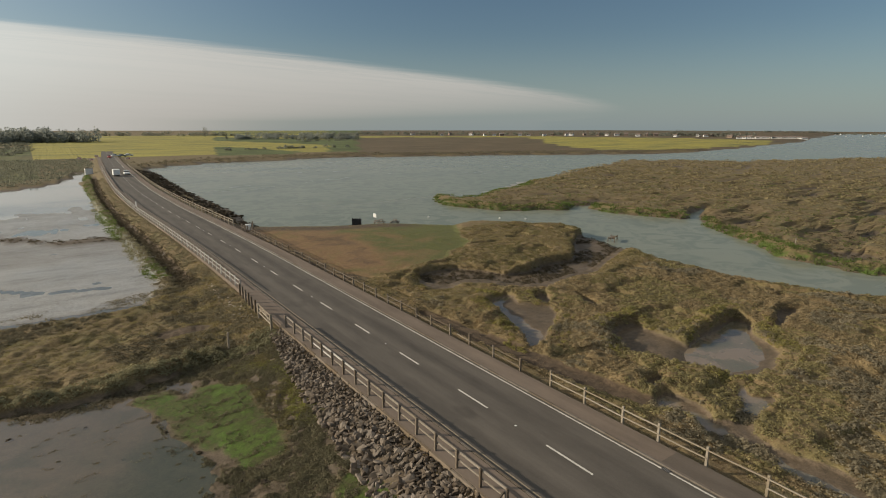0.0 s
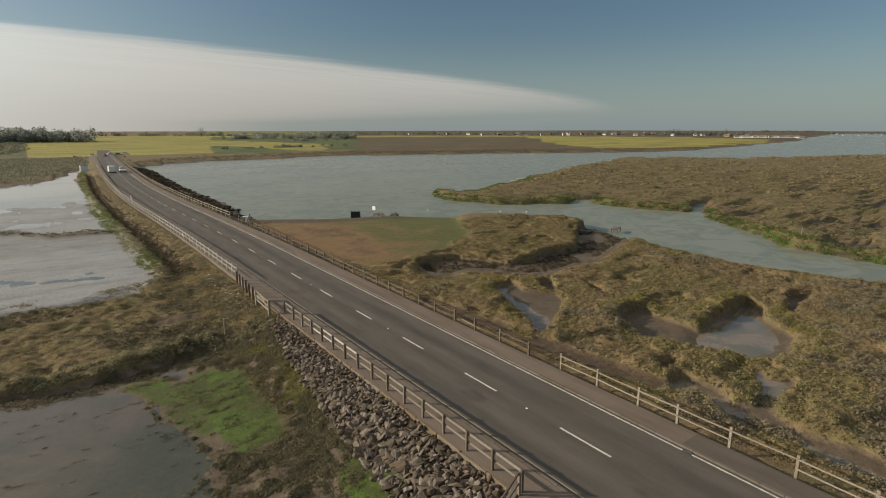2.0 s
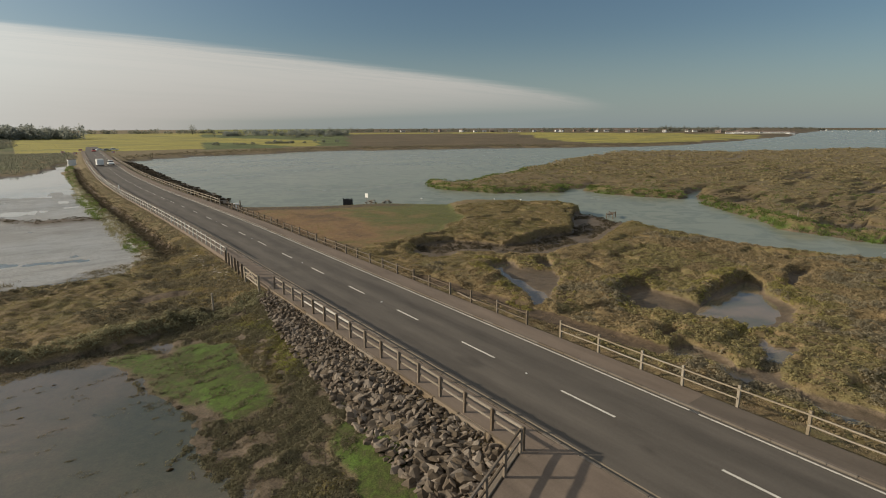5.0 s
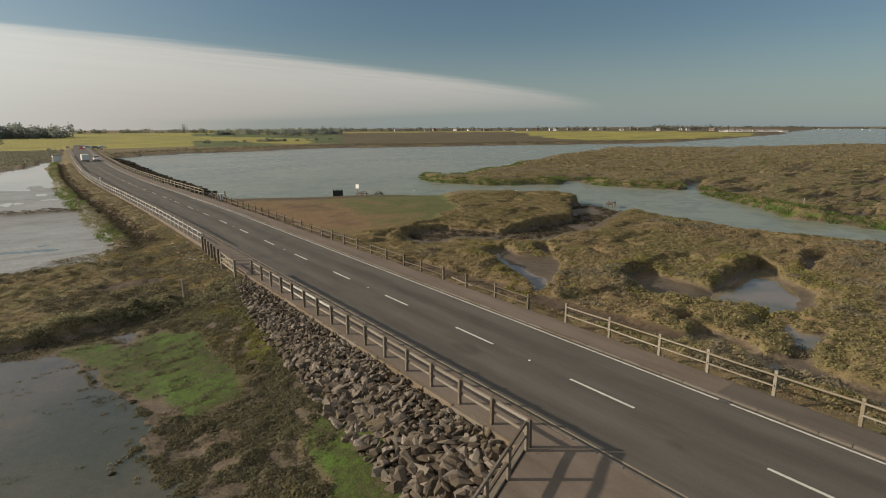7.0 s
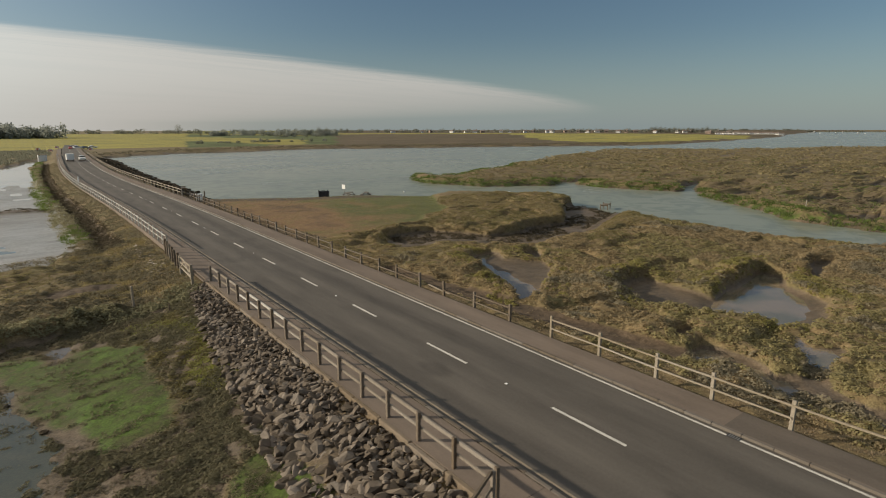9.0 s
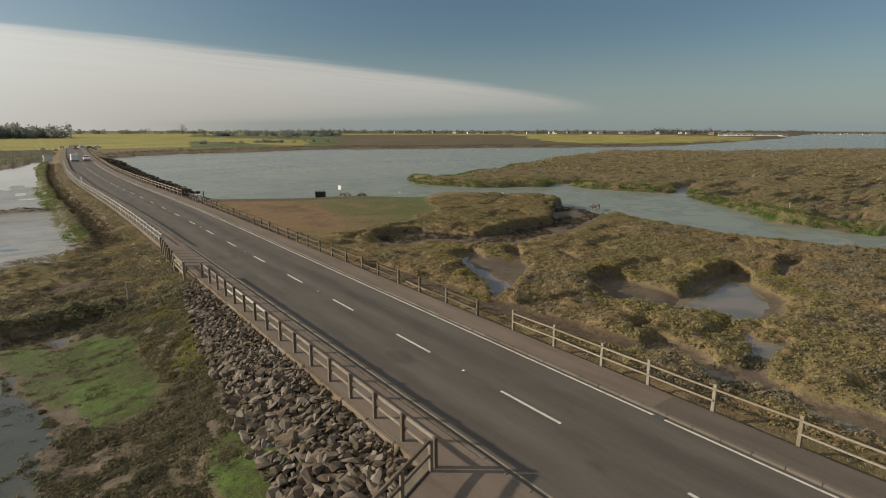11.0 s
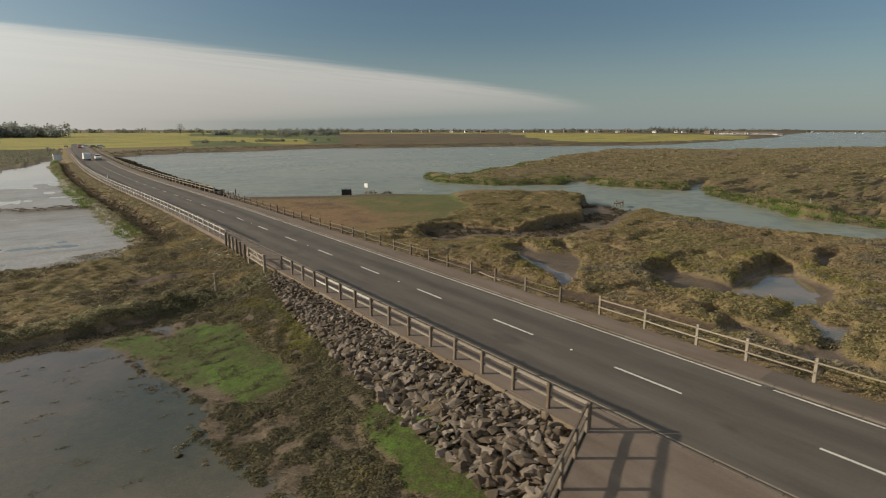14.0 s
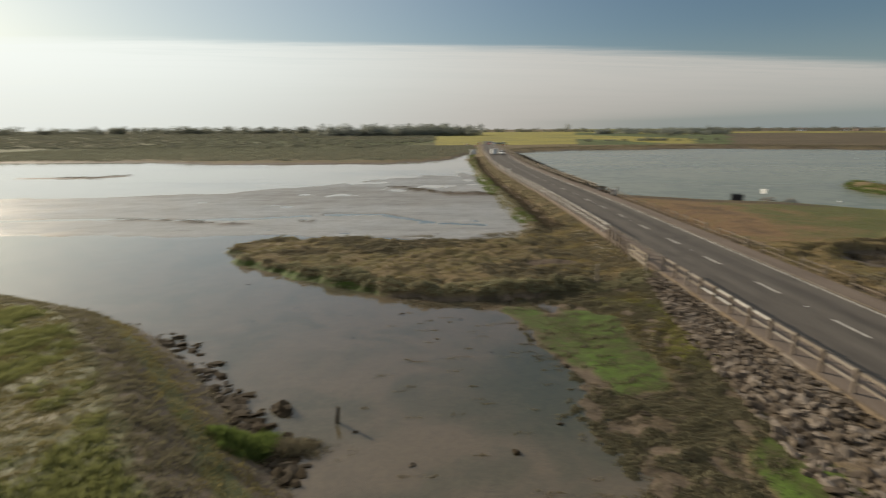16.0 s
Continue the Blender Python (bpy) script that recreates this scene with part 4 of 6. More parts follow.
def right_fence():
    ys = [-5.6, -3.1, -0.6, 2.0, 4.62, 7.24, 9.7, 11.82, 14.4, 17.0, 19.57, 22.23, 24.8, 27.15, 29.67, 31.86, 34.22] + [36.5 + 2.26 * k for k in range(21)]
    st = [(4.78 + random.uniform(-0.04, 0.04), y) for y in ys]
    near = mesh_of("post", post_bm(0.12, 1.06), PALE_TIMBER)
    line_fence("timber_fence", "bleached timber post-and-rail fence with a broken lower rail above the marsh", st[:10], near,
               [(0.9, 0.045, 0.06, -0.08, lambda i: PALE_TIMBER), (0.48, 0.045, 0.055, -0.08, lambda i: PALE_TIMBER)], z=-0.03, skip={(4, 1)})
    far = mesh_of("post", post_bm(0.125, 0.95), DARK_TIMBER)
    line_fence("timber_fence", "old dark timber fence with thin sagging rails, some missing", st[10:], far,
               [(0.8, 0.04, 0.045, -0.08, lambda i: DARK_TIMBER), (0.42, 0.04, 0.045, -0.08, lambda i: DARK_TIMBER)], z=-0.05,
               skip={(1, 0), (2, 0), (2, 1), (4, 0), (5, 1), (7, 0), (9, 1), (12, 0), (14, 1), (17, 0)})
    root = tagged(empty("fallen_rail", lie((5.0, 26.6, 0.25), (5.1, 24.9, 0.1))), "pale broken rail hanging off the old fence", "rail")
    part("rail", bar_bm(1.9, 0.05, 0.06), PALE_TIMBER, root)


right_fence()


def white_fence():
    ys = [48.1 + 1.8 * k for k in range(56)]
    me = mesh_of("post", post_bm(0.1, 1.1), OFF_WHITE)
    dx = np.interp(ys, [48, 90, 107, 125, 142], [-4.8, -4.9, -4.95, -4.9, -4.7])
    line_fence("white_fence", "white-painted timber post-and-rail fence along the causeway", [(float(centre(y) + d), y) for y, d in zip(ys, dx)], me,
               [(1.0, 0.05, 0.07, -0.09, lambda i: OFF_WHITE), (0.55, 0.05, 0.06, -0.09, lambda i: OFF_WHITE)], z=0.05)
    ys = [149 + 3.0 * k for k in range(33)]
    me = mesh_of("post", post_bm(0.12, 0.75), WHITE_WOOD)
    line_fence("guard_rail", "low pale guard rail following the causeway's bend", [(float(centre(y)) - 4.5, y) for y in ys], me,
               [(0.62, 0.05, 0.16, -0.09, lambda i: PALE_TIMBER)], z=0.05)
    ys = [85.5 + 2.4 * k for k in range(72)]
    me = mesh_of("post", post_bm(0.13, 1.0), PALE_TIMBER)
    line_fence("white_fence", "pale-painted two-rail barrier above the lagoon's stony edge", [(float(centre(y)) + 5.0, y) for y in ys], me,
               [(0.9, 0.05, 0.09, -0.09, lambda i: PALE_TIMBER), (0.5, 0.05, 0.08, -0.09, lambda i: PALE_TIMBER)], z=0.0)


white_fence()


def bollards():
    me = mesh_of("bollard", post_bm(0.15, 1.0), TIMBER)
    for k in range(7):
        y = 40.2 + 1.17 * k
        ob = new("bollard", me)
        ob.matrix_basis = pose(-5.55 + 0.07 * k, y, 0.0, random.uniform(-2, 2), random.uniform(-2, 2), random.uniform(-4, 4))
        tagged(ob, "square brown timber post in a row beside the footway", "post", "posts beside the footway")


bollards()


def gate():
    root = tagged(empty("gate", lie((-5.72, 36.5, 0), (-5.6, 40.0, 0))), "pale timber field gate with a diagonal brace", "gate")
    part("gate_post", boxed(-0.08, 0.08, -0.08, 0.08, -0.5, 1.15, bevel=0.015), PALE_TIMBER, root)
    part("gate_post", boxed(-0.08, 0.08, 3.42, 3.58, -0.5, 1.05, bevel=0.015), PALE_TIMBER, root)
    for h in (0.28, 0.62, 0.98):
        part("gate_bar", boxed(-0.03, 0.03, 0.1, 3.4, h - 0.05, h + 0.05, bevel=0.008), PALE_TIMBER, root)
    bm = bmesh.new()
    box(bm, -0.055, -0.032, 0, 2.0, -0.045, 0.045, 0.006, lie((0, 0.15, 0.28), (0, 1.72, 0.98)))
    part("brace", bm, PALE_TIMBER, root)
    bm = bmesh.new()
    box(bm, -0.055, -0.032, 0, 1.8, -0.045, 0.045, 0.006, lie((0, 1.75, 0.98), (0, 3.4, 0.28)))
    part("brace", bm, PALE_TIMBER, root)


gate()


# ---------------------------------------------------------------- rock armour
def rock_mesh(seed):
    """An angular broken stone: the hull of a few points."""
    rnd = random.Random(seed)
    bm = bmesh.new()
    sx, sy, sz = rnd.uniform(0.52, 0.85), rnd.uniform(0.32, 0.5), rnd.uniform(0.24, 0.42)
    for _ in range(15):
        d = Vector((rnd.gauss(0, 1), rnd.gauss(0, 1), rnd.gauss(0, 1))).normalized()
        k = max(abs(d.x), abs(d.y), abs(d.z)) ** 0.45
        bm.verts.new((d.x / k * sx, d.y / k * sy, d.z / k * sz))
    out = bmesh.ops.convex_hull(bm, input=bm.verts[:])
    loose = [v for v in bm.verts if not v.link_faces]
    bmesh.ops.delete(bm, geom=loose, context="VERTS")
    bmesh.ops.recalc_face_normals(bm, faces=bm.faces)
    return bm


def riprap():
    root = tagged(empty("riprap"), "bank of angular grey-brown armour stones below the footway", "rocks", kind="structure")
    kinds = [mesh_of("rock", rock_mesh(s), ROCK) for s in range(14)]
    rnd = random.Random(5)
    cells = []
    y = 7.6
    while y < 36:
        size = np.interp(y, [8, 16, 24, 36], [0.37, 0.33, 0.27, 0.21])
        toe = np.interp(y, [8, 18, 25, 30, 36], [-8.55, -8.1, -7.5, -6.8, -6.0])
        x = -5.22
        while x > toe - 0.1:
            grade = 0.62 + 0.4 * min(1.0, (-5.35 - x) / 1.6)
            cells.append((x + rnd.uniform(-0.3, 0.3) * size, y + rnd.uniform(-0.3, 0.3) * size, size * grade * rnd.choice((0.65, 0.8, 1.0, 1.2, 1.5))))
            x -= size * 0.7 * grade
        y += size * 0.62
    cells.sort(key=lambda c: abs(c[1] - 11))
    far = bmesh.new()
    for i, (x, y, s) in enumerate(cells):
        z = -0.06 + (x + 5.2) * 0.26 + rnd.uniform(-0.07, 0.09)
        if y < 10.6 and x > -5.9:
            continue
        m = pose(x, y, z, rnd.uniform(-45, 45), rnd.uniform(-45, 45), rnd.uniform(0, 360)) @ Matrix.Diagonal((s * 1.15, s * 1.1, s, 1))
        if i < 300:
            share("rock", kinds[i % 14], root, m)
        else:
            k = len(far.verts)
            far.from_mesh(kinds[i % 14])
            far.verts.ensure_lookup_table()
            bmesh.ops.transform(far, matrix=m, verts=far.verts[k:])
    ob = part("small_rocks", far, ROCK, root)
    ob["kind"] = "stuff"
    # stones of the lagoon's edge
    edge = bmesh.new()
    for i in range(1500):
        y = rnd.uniform(92, 240)
        dx = rnd.uniform(6.2, 13.6)
        s = rnd.uniform(0.3, 0.9)
        k = len(edge.verts)
        edge.from_mesh(kinds[i % 14])
        edge.verts.ensure_lookup_table()
        z = -0.1 - (dx - 4.7) * 0.235 * (1.25 if y < 104 else 1.0)
        bmesh.ops.transform(edge, matrix=pose(float(centre(y)) + dx, y, z, rnd.uniform(0, 90), 0, rnd.uniform(0, 360)) @ Matrix.Scale(s, 4), verts=edge.verts[k:])
    tagged(part("shore_stones", edge, WEED), "dark weed-covered stones along the lagoon's edge", "rocks", kind="stuff")
    edge = bmesh.new()
    for i in range(420):
        t = rnd.random()
        j = min(7, int(t * 8))
        (ax, ay), (bx, by) = SEA_BANK[2 + j % 6], SEA_BANK[3 + j % 6]
        f = rnd.random()
        px, py = ax + (bx - ax) * f, ay + (by - ay) * f
        ln = math.hypot(bx - ax, by - ay)
        nx, ny = (by - ay) / ln, -(bx - ax) / ln
        if ny < 0:
            nx, ny = -nx, -ny
        d = rnd.gauss(5.5, 0.6)
        s = rnd.uniform(0.2, 0.62)
        k = len(edge.verts)
        edge.from_mesh(kinds[i % 14])
        edge.verts.ensure_lookup_table()
        bmesh.ops.transform(edge, matrix=pose(px + nx * d, py + ny * d, -1.42, rnd.uniform(-10, 10), rnd.uniform(-10, 10), rnd.uniform(0, 360)) @ Matrix.Diagonal((s * 1.1, s, s * 0.6, 1)), verts=edge.verts[k:])
    tagged(part("mud_stones", edge, WEED), "dark stones and weed along the sea bank's toe", "rocks", kind="stuff")
    edge = bmesh.new()
    for i in range(70):
        y = rnd.uniform(40.5, 54)
        x = -6.35 - 0.25 * rnd.random() + rnd.gauss(0, 0.35)
        s = rnd.uniform(0.08, 0.3)
        k = len(edge.verts)
        edge.from_mesh(kinds[i % 14])
        edge.verts.ensure_lookup_table()
        z = float(land(np.array([x]), np.array([y]))[0][0])
        bmesh.ops.transform(edge, matrix=pose(x, y, z + 0.02, rnd.uniform(-20, 20), 0, rnd.uniform(0, 360)) @ Matrix.Diagonal((s * 1.2, s, s * 0.6, 1)), verts=edge.verts[k:])
    tagged(part("rubble", edge, RUBBLE), "pale broken concrete rubble strewn down the grass slope", "rocks", kind="stuff")


riprap()


# ---------------------------------------------------------------- marsh plants
def cushions(name, label, mat, pts, size, leaves, height, seed):
    """Many low rounded shrubs of small leaves, joined. pts: places on the ground."""
    rng = np.random.default_rng(seed)
    n = len(pts)
    s = size * rng.uniform(0.5, 1.5, n)
    S, P = np.repeat(s, leaves), np.repeat(pts, leaves, 0)
    k = n * leaves
    a, r = rng.uniform(0, 2 * np.pi, k), np.sqrt(rng.random(k))
    h = height / size * S * (1 - 0.85 * r ** 2) * rng.uniform(0.7, 1.05, k)
    mid = P + np.stack([np.cos(a) * r * S, np.sin(a) * r * S, h], -1)
    face = np.stack([np.cos(a) * r, np.sin(a) * r, np.full(k, 0.9)], -1) + rng.normal(size=(k, 3)) * 0.3
    face /= np.linalg.norm(face, axis=1)[:, None]
    u = np.cross(face, rng.normal(size=(k, 3)))
    u /= np.linalg.norm(u, axis=1)[:, None]
    v = np.cross(face, u)
    w = (0.24 * S * rng.uniform(0.6, 1.4, k))[:, None]
    verts = np.stack([mid - u * w - v * w * 0.6, mid + u * w - v * w * 0.3, mid + v * w], 1).reshape(-1, 3)
    i = np.arange(k) * 3
    ob = new(name, tri_mesh(name, verts, np.stack([i, i + 1, i + 2], -1), mat))
    return tagged(ob, label, "plants", kind="stuff")


def tufts(name, label, mat, pts, size, blades, height, seed):
    """Many low clumps of small leaves, joined. pts: places on the ground."""
    rng = np.random.default_rng(seed)
    n = len(pts)
    s = size * rng.uniform(0.6, 1.4, n)
    P = np.repeat(pts, blades, 0)
    S = np.repeat(s, blades)
    k = n * blades
    a, r = rng.uniform(0, 2 * np.pi, k), np.sqrt(rng.random(k))
    base = P + np.stack([np.cos(a) * r * S, np.sin(a) * r * S, np.zeros(k)], -1)
    up = height * S / size * (1.05 - 0.75 * r ** 2) * rng.uniform(0.7, 1.3, k)
    w = 0.11 * S * rng.uniform(0.7, 1.3, k)
    b = a + rng.uniform(-1.6, 1.6, k)
    side = np.stack([-np.sin(b) * w, np.cos(b) * w, rng.uniform(-0.3, 0.3, k) * w], -1)
    out = rng.uniform(0.15, 0.6, k) * S
    tip = base + np.stack([np.cos(a) * out * r, np.sin(a) * out * r, up], -1)
    low = base - np.array([0, 0, 0.03])
    verts = np.stack([low - side, low + side, tip], 1).reshape(-1, 3)
    i = np.arange(k) * 3
    quads = np.stack([i, i + 1, i + 2], -1)
    ob = new(name, tri_mesh(name, verts, quads, mat))
    return tagged(ob, label, "plants", kind="stuff")


def scatter(n, x0, x1, y0, y1, keep, seed):
    rng = np.random.default_rng(seed)
    x, y = rng.uniform(x0, x1, n), rng.uniform(y0, y1, n)
    z, a, b, plo = land(x, y)
    ok = keep(x, y, z, a, b, rng)
    return np.stack([x, y, z], -1)[ok]


def clump(x, y, size=3.0):
    return fbm(x, y, size)


def plant_marsh():
    on = lambda x, y, z, a, b, r: (x > 6.2) & (a[:, 2] < 0.4) & (b[:, 2] < 0.4) & (z > -1.2) & (a[:, 0] < 0.3) & (inside(NEAR_MARSH, x, y) > 0.2)
    near = scatter(60000, 5.4, 52, -3, 64, on, 1)
    split = clump(near[:, 0], near[:, 1], 6.0) > 0.12
    low = (near[:, 1] > 36 - 0.12 * (near[:, 0] - 12)) | ((near[:, 1] > 27) & (clump(near[:, 0] + 9, near[:, 1], 5.0) > 0.3))
    tufts("marsh_turf", "short orange-brown saltmarsh turf by the creek", TUFT_TURF, near[low & ~split], 0.2, 14, 0.09, 87)
    tufts("marsh_turf", "short olive saltmarsh turf between the creeks", TUFT_OLIVE, near[low & split], 0.2, 13, 0.1, 93)
    near, split = near[~low], split[~low]
    spit = scatter(16000, 5, 46, 47, 98, lambda x, y, z, a, b, r: (a[:, 0] > 0.5) & (r.random(len(x)) < 45 / y), 94)
    lush = spit[:, 0] + 15 * fbm(spit[:, 0], spit[:, 1], 7.0) - 0.25 * (spit[:, 1] - 60) > 19
    tufts("spit_grass", "thin brown grass over the flat spit", TUFT_TURF, spit[~lush], 0.2, 9, 0.05, 95)
    tufts("spit_grass", "short green grass over the flat spit", BANK_GRASS, spit[lush], 0.2, 9, 0.05, 96)
    bed = scatter(9000, 12, 56, 35, 55, lambda x, y, z, a, b, r: (inside(CREEK_A, x, y) > -0.2) & (z < -0.8) & (z > -1.98) & (fbm(x, y, 2.0) > -0.25), 90)
    cushions("creek_weed", "dark weed and low plants on the muddy creek bed", WEEDY_DARK, bed, 0.2, 16, 0.14, 91)
    rims = scatter(16000, 8, 34, 8, 37, lambda x, y, z, a, b, r: (np.maximum(inside(POOL_B, x, y), inside(POOL_C, x, y)) > -1.7) & (a[:, 2] < 0.5) & (fbm(x, y, 2.5) + 0.25 > r.uniform(0, 0.6, len(x))), 88)
    cushions("marsh_plants", "yellow-green samphire around the marsh pools", SAMPHIRE, rims, 0.16, 20, 0.13, 89)
    grey = ~split & (clump(near[:, 0] + 50, near[:, 1], 4.0) > 0.35 - 0.5 * smooth(24, 12, near[:, 1]))
    cushions("marsh_shrubs", "grey-green sea purslane shrubs on the salt marsh", TUFT_GREY, near[grey], 0.19, 20, 0.14, 25)
    cushions("marsh_plants", "brown-green sea purslane covering the salt marsh", TUFT, near[~split & ~grey], 0.17, 18, 0.085, 2)
    cushions("marsh_shrubs", "olive-green sea purslane in patches", TUFT_GREEN, near[split], 0.17, 18, 0.095, 3)
    creek = scatter(12000, 8.5, 16, -3, 15, lambda x, y, z, a, b, r: (inside(POOL_D, x, y) > -0.2) & (fbm(x, y, 1.8, 3) > 0.3), 81)
    cushions("marsh_shrubs", "grey-brown shrubs growing over the muddy creek bed", TUFT_GREY, creek, 0.17, 24, 0.2, 82)
    verge = scatter(15000, 4.9, 9, -3, 80, lambda x, y, z, a, b, r: (z > -1.1) & (r.random(len(x)) < smooth(9, 5, x)), 4)
    tufts("verge_grass", "dry straw-coloured verge grass under the fence", STRAW, verge, 0.13, 10, 0.06, 5)
    sprig = scatter(9000, 60, 190, -40, 160, lambda x, y, z, a, b, r: (inside(FAR_MARSH, x, y) > 2) & (fbm(x * 0.4, y, 8.0) > -0.02) & (r.random(len(x)) < 90 / (np.hypot(x, y) + 1)), 69)
    tufts("marsh_grass", "greener patches of grass over the far island", CORD, sprig, 0.5, 12, 0.22, 70)
    isle = scatter(26000, 54, 190, -40, 160, lambda x, y, z, a, b, r: (inside(FAR_MARSH, x, y) > 1.6 + 1.5 * fbm(x, y, 6.0)) & (z > -1.8) & (r.random(len(x)) < 90 / (np.hypot(x, y) + 1)), 6)
    # low pits get dark plants: their shade is put into the colour
    wet = isle[:, 2] < -1.25
    cushions("creek_weed", "growth coloured dark for the shade in the island's narrow creeks", WEEDY_DARK, isle[wet], 0.4, 12, 0.12, 92)
    cushions("marsh_plants", "brown purslane over the far island of marsh", TUFT_ISLE, isle[~wet], 0.44, 15, 0.13, 7)
    wide = scatter(24000, 100, 460, -200, 200, lambda x, y, z, a, b, r: (inside(FAR_MARSH, x, y) > 1) & (z > -1.4) & (np.hypot(x, y) > 125) & (r.random(len(x)) < 220 / (np.hypot(x, y) + 1)), 77)
    cushions("marsh_plants", "brown purslane over the island's far side", TUFT_ISLE, wide, 1.1, 9, 0.26, 78)
    rim = scatter(42000, 52, 130, -10, 122, lambda x, y, z, a, b, r: (inside(FAR_MARSH, x, y) > -0.7) & (inside(FAR_MARSH, x, y) < r.uniform(1.0, 4.2, len(x))) & (z > -1.95), 8)
    tufts("marsh_grass", "bright green cordgrass on the creek banks", CORD, rim, 0.56, 15, 0.3, 9)
    ton = scatter(30000, -42, -5.5, 31, 62, lambda x, y, z, a, b, r: (z > -1.15) & (inside(TONGUE, x, y) > -0.2) & (b[:, 2] < 0.4), 10)
    split = inside(TONGUE, ton[:, 0], ton[:, 1]) < (2.3 + clump(ton[:, 0], ton[:, 1]) * 1.6) * (ton[:, 1] < 42)
    tone = clump(ton[:, 0], ton[:, 1], 3.5) + RNG.uniform(-0.25, 0.25, len(ton)) > 0.1
    tufts("marsh_plants", "short brown turf over the tongue of marsh", TUFT_OLIVE, ton[~split & ~tone], 0.17, 12, 0.05, 11)
    cushions("marsh_plants", "olive purslane patches on the tongue of marsh", WEEDY, ton[~split & tone], 0.18, 15, 0.08, 61)
    cushions("marsh_bushes", "taller dark sea purslane bushes along the marsh edge", TUFT_DARK, ton[split], 0.19, 20, 0.22, 12)
    lee = scatter(6000, -22, -8.5, 32, 37, lambda x, y, z, a, b, r: (np.abs(inside(TONGUE, x, y) + 0.6 + 0.5 * fbm(x, y, 1.5)) < r.uniform(0, 0.9, len(x))), 72)
    cushions("mud_plants", "dark weedy clumps at the foot of the marsh edge", WEEDY, lee, 0.13, 14, 0.1, 73)
    moss = [(-9.5, 33.6, 0.35), (-8.6, 32.6, 0.4), (-7.3, 30.7, 0.5), (-7.3, 29, 0.5), (-8.0, 25, 0.6), (-7.9, 23, 0.5)]
    mound = scatter(8000, -11, -6, 21, 35, lambda x, y, z, a, b, r: along(moss, x, y) + 0.5 * fbm(x, y, 1.3) < r.uniform(-0.3, 0.2, len(x)), 62)
    tufts("verge_grass", "yellow-green grass tussocks along the stones' foot", MOSSY, mound, 0.14, 13, 0.08, 63)
    emb = scatter(16000, -11, -5.3, 36, 200, lambda x, y, z, a, b, r: (z > -1.3) & (b[:, 2] < 0.4) & (r.random(len(x)) < 60 / y), 13)
    hollow = (np.abs(emb[:, 0] - centre(emb[:, 1]) + 7.8) < 1.1) & (emb[:, 1] > 55)
    tufts("verge_grass", "dark weedy growth in the hollow along the slope's foot", WEEDY_DARK, emb[hollow], 0.3, 14, 0.08, 74)
    emb = emb[~hollow]
    # dense dark growth added to darken the ditch's pale ground
    ditchline = scatter(14000, -10.6, -6.6, 56, 210, lambda x, y, z, a, b, r: (np.abs(x - centre(y) + 7.8) < r.uniform(0.5, 1.2, len(x))) & (r.random(len(x)) < 70 / y), 98)
    cushions("ditch_plants", "dark brown growth in the ditch at the causeway's foot", WEEDY_DARK, ditchline, 0.26, 10, 0.1, 99)
    drier = (clump(emb[:, 0], emb[:, 1], 3.0) > 0.0) & (emb[:, 1] < 64)
    tufts("verge_grass", "coarse brown grass on the causeway's slope", TUFT_TURF, emb[drier], 0.22, 13, 0.1, 14)
    tufts("verge_grass", "olive grass on the causeway's slope", WEEDY, emb[~drier], 0.24, 14, 0.13, 64)
    mud = scatter(46000, -15, -5.7, 6, 36.5, lambda x, y, z, a, b, r: (a[:, 1] < r.uniform(0.1, 0.6, len(x))) & (1.1 * fbm(x, y, 0.8, 3) + 0.75 * smooth(-14.0, -10.0, x + 0.8 * fbm(x, y, 4.0)) > r.uniform(0.08, 0.6, len(x))) & (x < np.interp(y, [8, 18, 25, 30, 36], [-8.4, -7.9, -7.3, -6.6, -5.8])) & (z > -1.44), 15)
    hue = clump(mud[:, 0], mud[:, 1], 2.5) + RNG.uniform(-0.3, 0.3, len(mud))
    cushions("mud_plants", "low dark clumps of marsh plants on the mud", WEEDY_MUD, mud[hue <= 0.3], 0.13, 12, 0.07, 16)
    cushions("mud_plants", "olive marsh plants between algae and stones", TUFT_OLIVE, mud[hue > 0.3], 0.12, 11, 0.06, 26)
    rng = np.random.default_rng(43)
    drift = scatter(75, -23, -12.5, 13, 32, lambda x, y, z, a, b, r: (z < -1.3) & (r.random(len(x)) < 0.85), 85)
    bits = np.repeat(drift, 16, 0)
    spread = np.repeat(rng.uniform(0.04, 0.2, len(drift)), 16)
    bits[:, 0] += rng.normal(0, 1, len(bits)) * spread * 1.6
    bits[:, 1] += rng.normal(0, 1, len(bits)) * spread * 0.6
    bits[:, 2] = -1.43
    cushions("drift_weed", "dark bits of weed lying in the shallow water", WEEDY, bits, 0.06, 8, 0.04, 86)
    bars = scatter(16000, -110, -9, 60, 145, lambda x, y, z, a, b, r: np.minimum(np.minimum(along(MUD_BARS, x, y), along(MUD_BAR_2, x, y)), along(MUD_BAR_3, x, y)) + fbm(x * 0.4, y * 1.6, 2.5) * 1.3 + 0.2 < 0.1, 75)
    cushions("bank_weed", "dark weed on low bars of mud", WEEDY_DARK, bars, 0.3, 12, 0.1, 76)
    rng = np.random.default_rng(41)
    spots = scatter(190, -17, -8, 14, 33.5, lambda x, y, z, a, b, r: (x > -13.5 - 2.5 * smooth(22, 28, y)) & (z > -1.5), 17)
    few = np.repeat(spots, 26, 0)
    wide = np.repeat(rng.uniform(0.08, 0.32, len(spots)), 26)
    few[:, 0] += rng.normal(0, 1, len(few)) * wide * 1.3
